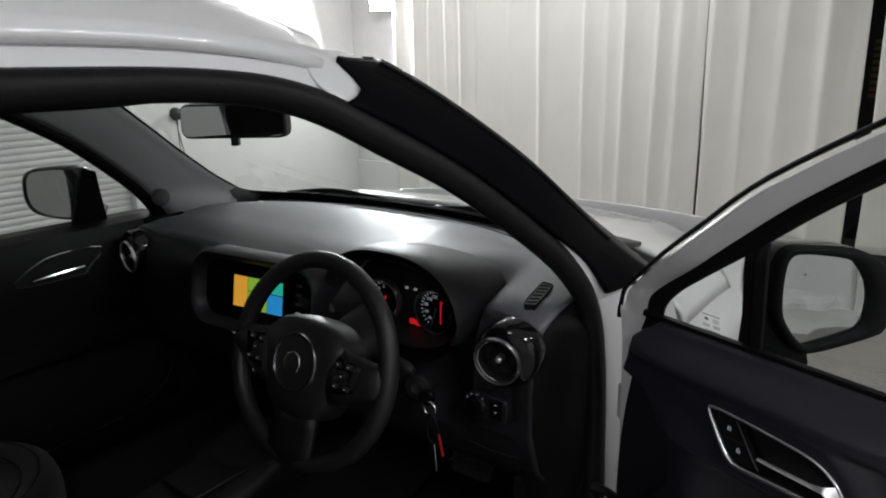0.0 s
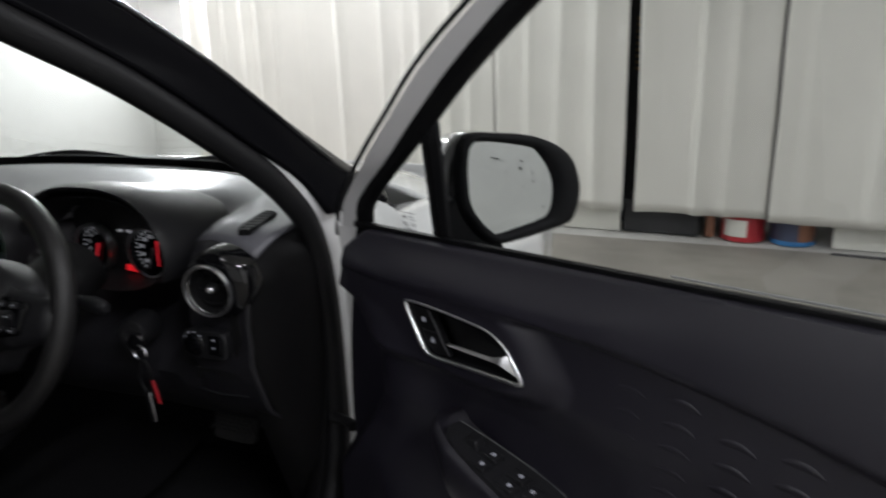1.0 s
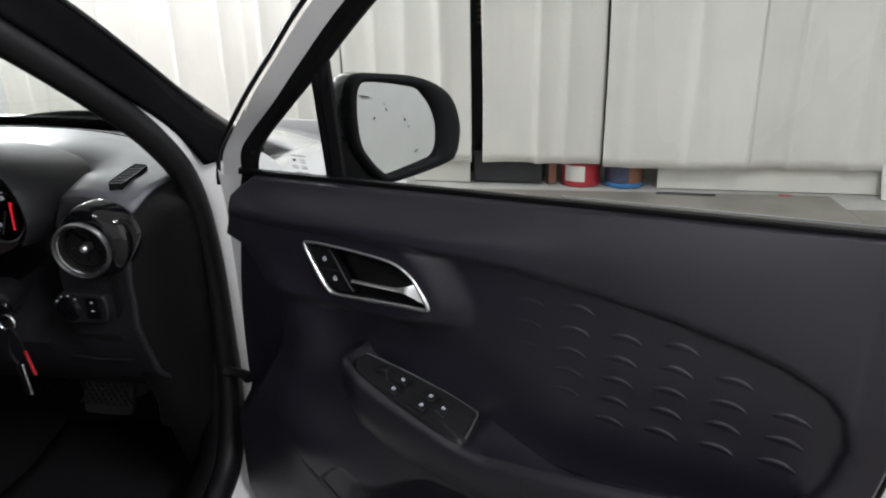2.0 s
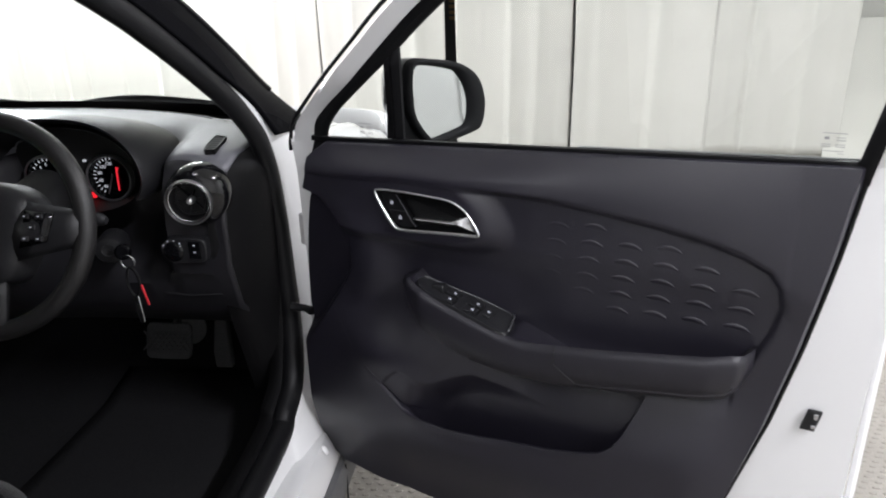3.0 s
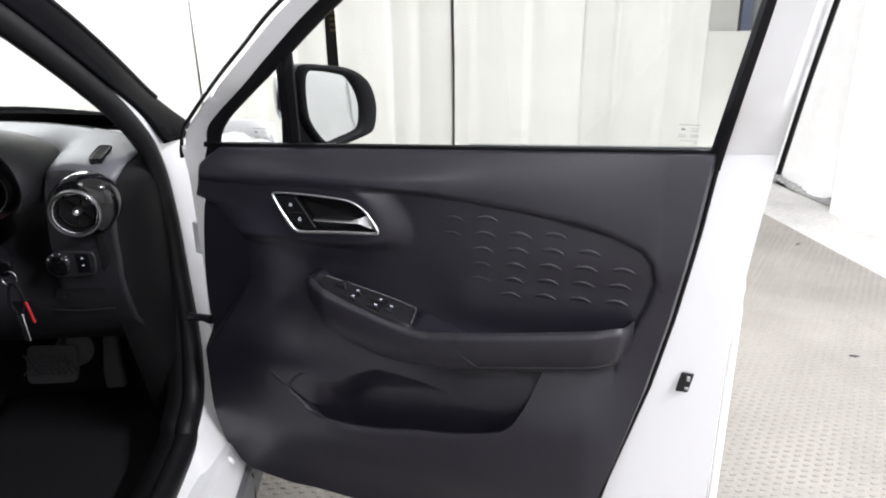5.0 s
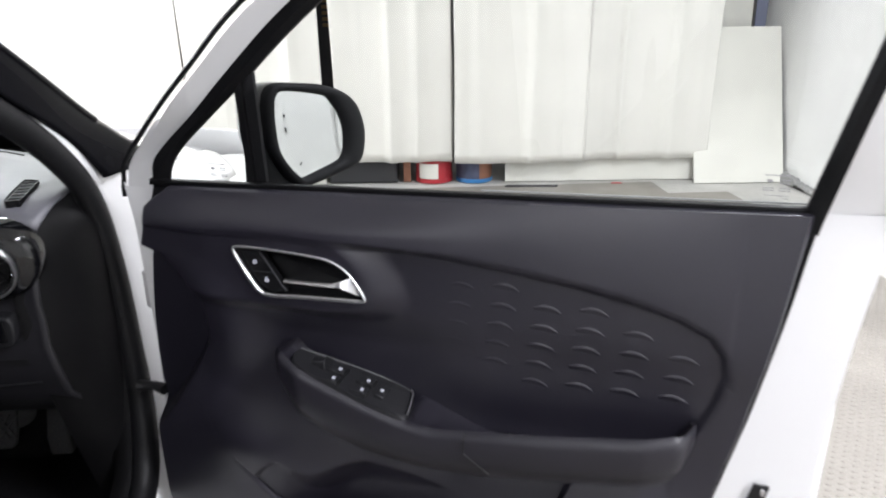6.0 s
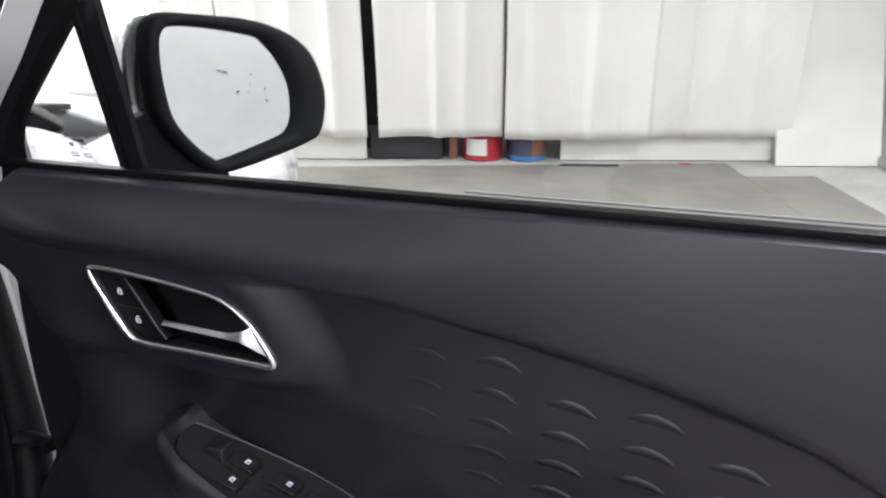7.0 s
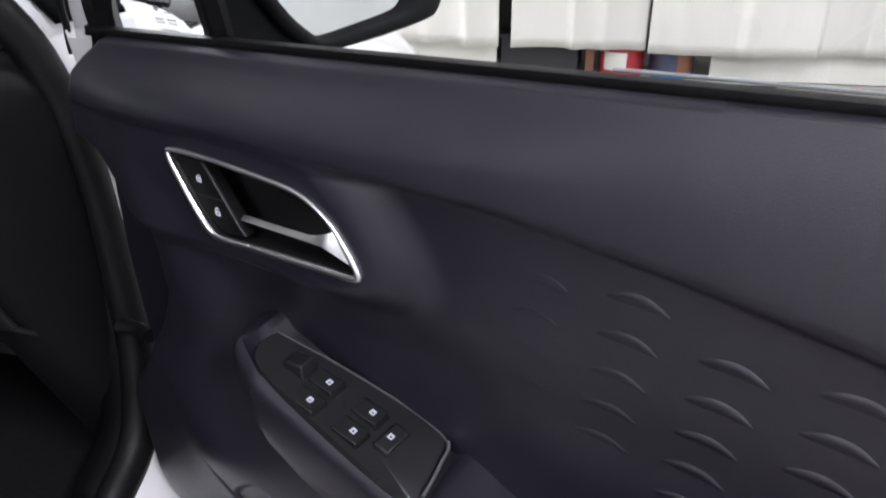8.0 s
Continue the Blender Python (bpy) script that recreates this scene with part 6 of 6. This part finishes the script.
po = smooth_path([(0.240, 0.047, 0), (0.262, 0.042, 0), (0.334, 0.031, 0), (0.398, 0.028, 0), (0.413, 0.034, 0), (0.421, 0.062, 0), (0.425, 0.086, 0), (0.412, 0.095, 0), (0.33, 0.093, 0), (0.262, 0.088, 0), (0.240, 0.072, 0)], 4, True)


def on_plate(a, b, s, d):
    u = 0.33 + (a - 0.33) * s
    return D(u, 0.062 + (b - 0.062) * s, plate_z(u) + d)


plate = part("switch_plate", sheet([[on_plate(a, b, s, d) for a, b, _ in po] for s, d in ((1.02, -0.012), (1.0, 0.0), (0.97, 0.003), (0.5, 0.003), (0.02, 0.003))], close_u=True), PLASTIC, door, "black window switch plate", smooth=40)
rim_line = smooth_path([(0.242, 0.048, 0), (0.30, 0.0365, 0), (0.36, 0.0285, 0), (0.398, 0.028, 0), (0.413, 0.0345, 0), (0.4175, 0.050, 0), (0.4215, 0.066, 0), (0.425, 0.084, 0)], 4)
part("plate_edge", tube([D(a, b, plate_z(a) + 0.0035) for a, b, _ in rim_line[:17]], 0.0010, 6), GREY_AND_HAZE, door, "thin raised edge of the plate")
part("plate_edge", tube([D(a, b, plate_z(a) + 0.006) for a, b, _ in rim_line[15:]], 0.0018, 8), SATIN, door)
part("mirror_switch", prism([(-0.014, -0.008), (0.012, -0.010), (0.014, 0.010), (-0.010, 0.010)], lambda a, b: D(0.280 + a, 0.061 + b, plate_z(0.280 + a) + 0.002), lambda a, b: D(0.280 + a * 0.85, 0.061 + b * 0.9, plate_z(0.280 + a) + 0.006 + 0.40 * (a + 0.014))), PLASTIC, door, "small raised mirror switch", bevel=0.002)
for uu, vv in ((0.311, 0.058), (0.313, 0.082), (0.354, 0.055), (0.355, 0.079), (0.378, 0.062)):
    if (uu, vv) != (0.378, 0.062):
        part("window_switch", sheet([[D(uu + du, vv + dv_, plate_z(uu + du) + h) for dv_ in (-0.0085, -0.007, 0.007, 0.0085)] for du, h in ((-0.016, 0.002), (-0.015, 0.0045), (-0.006, 0.0050), (0.004, 0.0065), (0.008, 0.0075), (0.009, 0.002))]), PLASTIC, door, "black window switch", thick=0.002)
    else:
        part("lock_switch", moved(box(-0.008, 0.007, -0.014, 0.014, 0, 0.005), Matrix.Translation(D(uu, vv, plate_z(uu) + 0.002)) @ pose(0, 0, 0, 0, 17, 0)), PLASTIC, door, "black window lock switch", bevel=0.002)
    mk = Matrix.Translation(D(uu, vv, plate_z(uu) + 0.0073)) @ pose(0, 0, 0, 0, 17, 0) @ Matrix.Scale(0.68, 4)
    part("switch_icon", moved(ring([(-0.0034, -0.0036), (0.0034, -0.0036), (0.0034, 0.0036), (-0.0034, 0.0036)], [(-0.0014, -0.0020), (0.0018, -0.0020), (0.0018, 0.0010), (-0.0014, 0.0010)], lambda a, b: (a, b, 0.0), lambda a, b: (a, b, 0.0008)), mk), ICON, door, "white window symbol", smooth=0)

# ---- inner handle ----
heavy = [float(0.0019 + 0.0010 * step(0.878, 0.852, b) + 0.0010 * step(0.205, 0.185, a) * step(0.900, 0.892, b)) for a, b in bz]
part("handle_bezel", tube([D(a, pv + 0.001, b) for a, b in bz], heavy, 10, close=True, up=(0, 1, 0)), SATIN, door, "satin chrome bezel round the inner handle")
part("handle_dish", sheet([[D(cu0 + (a - cu0) * s, v, cz0 + (b - cz0) * s) for a, b in bz] for s, v in ((1.0, pv), (0.975, pv - 0.001), (0.95, pv - 0.008), (0.88, pv - 0.026), (0.4, pv - 0.036), (0.02, pv - 0.037))], close_u=True), INTERIOR, door, "dark handle dish", smooth=40)
part("lock_pad", prism([(0.158, 0.896), (0.193, 0.898), (0.232, 0.840), (0.205, 0.836), (0.186, 0.847)], lambda a, b: D(a, pv - 0.014, b), lambda a, b: D(a, pv - 0.002, b)), FLATBLACK, door, "black pad with lock buttons", bevel=0.002)
part("pad_edge", tube([D(a, pv - 0.001, b) for a, b in ((0.193, 0.897), (0.200, 0.888), (0.216, 0.864), (0.226, 0.849), (0.233, 0.842))], 0.0012, 8), FASCIA, door, "thin ridge beside the lock buttons")
part("pad_gap", tube([D(0.176, pv - 0.0018, 0.8665), D(0.213, pv - 0.0018, 0.8675)], 0.0006, 6), DARK, door)
for bu, bzz, closed in ((0.1835, 0.8815, True), (0.2005, 0.8555, False)):
    mk = Matrix.Translation(D(bu, pv - 0.0015, bzz)) @ pose(0, 0, 0, 90, 0, 0) @ Matrix.Scale(0.8, 4)
    part("lock_icon", moved(joined(ring([(-0.0036, -0.004), (0.0036, -0.004), (0.0036, 0.0012), (-0.0036, 0.0012)], [(-0.0018, -0.0026), (0.0018, -0.0026), (0.0018, 0.0), (-0.0018, 0.0)], lambda a, b: (a, b, 0), lambda a, b: (a, b, 0.0008)),
                                   moved(lathe([(0.0021, 0.0), (0.0021, 0.0008), (0.0030, 0.0008), (0.0030, 0.0)], 8, 0, 180), pose(0, 0.001 if closed else 0.002, 0, 0, 0, 0 if closed else 25))), mk), ICON, door, "white padlock symbol", smooth=0)

# the lever: a slim curved bar that flares into a bright thumb plate at its free end
L_TOP = [(0.226, 0.8570), (0.26, 0.8580), (0.30, 0.8595), (0.316, 0.8640), (0.330, 0.8695), (0.339, 0.8695), (0.346, 0.8610), (0.352, 0.8515)]
L_LOW = [(0.226, 0.8540), (0.26, 0.8548), (0.30, 0.8558), (0.316, 0.8560), (0.330, 0.8520), (0.339, 0.8495), (0.346, 0.8480), (0.352, 0.8475)]
lever = []
for u in np.linspace(0.226, 0.352, 44):
    t_, l_, flare = interp(u, L_TOP), interp(u, L_LOW), step(0.312, 0.338, u)
    lever.append([D(u, pv - 0.010 - 0.014 * flare, t_ - 0.0012)] + [D(u, pv - 0.0035 - (0.0045 + 0.0125 * flare) * (1 - q) ** 1.2 - 0.0015 * flare * math.sin(math.pi * q), t_ + (l_ - t_) * q) for q in (0.0, 0.2, 0.45, 0.7, 0.88, 0.97)]
                 + [D(u, pv - 0.0045, l_), D(u, pv - 0.012, l_ + 0.0005)])
part("handle_lever", sheet(lever), SATIN, door, "bright chrome handle lever", smooth=50)

# ---- door mirror outside the glass ----
g = [(-0.010, 0.052), (-0.005, 0.067), (0.008, 0.072), (0.045, 0.068), (0.098, 0.057), (0.115, 0.045), (0.132, 0.022), (0.141, -0.004), (0.140, -0.034), (0.132, -0.049), (0.119, -0.055), (0.080, -0.062), (0.043, -0.067), (0.030, -0.061), (0.012, -0.043), (-0.006, -0.015), (-0.011, 0.020)]
rim = [(-0.026, 0.058), (-0.018, 0.077), (0.000, 0.084), (0.045, 0.080), (0.102, 0.072), (0.146, 0.055), (0.174, 0.031), (0.188, -0.005), (0.187, -0.034), (0.178, -0.058), (0.160, -0.067), (0.100, -0.076), (0.045, -0.080), (0.022, -0.072), (0.000, -0.052), (-0.024, -0.014), (-0.028, 0.022)]
go = [(a, b) for a, b, _ in smooth_path([(a, b, 0) for a, b in g], 5, True)]
ro = [(a, b) for a, b, _ in smooth_path([(a, b, 0) for a, b in rim], 5, True)]
PH = radians(15)


def MG(a, b, d):
    """The mirror's own frame: a outward, b up, d along the way it faces."""
    return D(0.170 + a * math.sin(PH) + d * math.cos(PH), -0.058 - a * math.cos(PH) + d * math.sin(PH), 1.034 + b)


def grow(p, s, off=(0.0, 0.0)):
    return (0.085 + (p[0] - 0.085) * s + off[0], (p[1]) * s + off[1])


def rim_pts(w, d):
    """The glass outline (w 0) widened to the rim's outer outline (w 1)."""
    return [MG(a + (c - a) * w, b + (e - b) * w, d) for (a, b), (c, e) in zip(go, ro)]


mirror = part("door_mirror", sheet([rim_pts(w, d) for w, d in ((0.1, -0.006), (0.4, 0.002), (0.8, 0.002), (1.02, -0.007), (1.06, -0.03))] + [[MG(*grow(p, s), d) for p in ro] for s, d in ((0.95, -0.065), (0.80, -0.092), (0.52, -0.108), (0.05, -0.114))], close_u=True), HOUSING, door, "dark grey door mirror on a black foot", smooth=50)
part("mirror_rim", sheet([rim_pts(w, d) for w, d in ((-0.05, -0.002), (0.10, 0.006), (0.35, 0.0085), (0.75, 0.008), (0.97, 0.003), (1.04, -0.008))], close_u=True), FLATBLACK, door, "black rim round the mirror", smooth=60)
part("mirror_pane", sheet([[MG(*grow(p, s), -0.001 - 0.0015 * s * s) for p in go] for s in (1.0, 0.75, 0.5, 0.25, 0.01)], close_u=True), MIRROR, door, "silvered door mirror glass", smooth=80)
part("mirror_foot", prism([(-0.055, -0.105), (-0.050, -0.015), (-0.012, 0.0), (0.016, -0.036), (0.052, -0.078), (0.060, -0.105)], lambda a, b: MG(a, b, -0.030), lambda a, b: MG(a, b, -0.005)), FLATBLACK, door, "black mirror foot", bevel=0.006)

# ---- hinges and check strap ----
for z in (0.76, 0.42):
    h = part("door_hinge", joined(box(-0.045, 0.012, -0.012, 0.012, -0.035, 0.035), box(-0.01, 0.05, 0.012, 0.022, -0.03, 0.03)), JAMB, car, "white painted door hinge", bevel=0.004, m=pose(0.792, 0.135, z, 0, 0, -40))
    part("hinge_pin", lathe([(0, 0.045), (0.008, 0.045), (0.009, 0.04), (0.009, -0.04), (0.008, -0.045), (0, -0.045)], 14), STEEL, h)
part("check_strap", tube([(0.735, 0.10, 0.600), (0.765, 0.099, 0.598), (0.785, 0.088, 0.597)], [0.012, 0.009, 0.012], 10, flat=0.8), RUBBER, car, "black door check strap")
part("splash_guard", box(0.775, 0.832, 0.345, 0.365, 0.15, 0.46), FASCIA, car, "dark grey splash guard ahead of the sill", bevel=0.006)
part("check_bolt", moved(lathe([(0, 0.006), (0.006, 0.006), (0.008, 0.002), (0.011, 0.0)], 12), pose(0.776, 0.17, 0.60, 90, 0, 30)), STEEL, car)
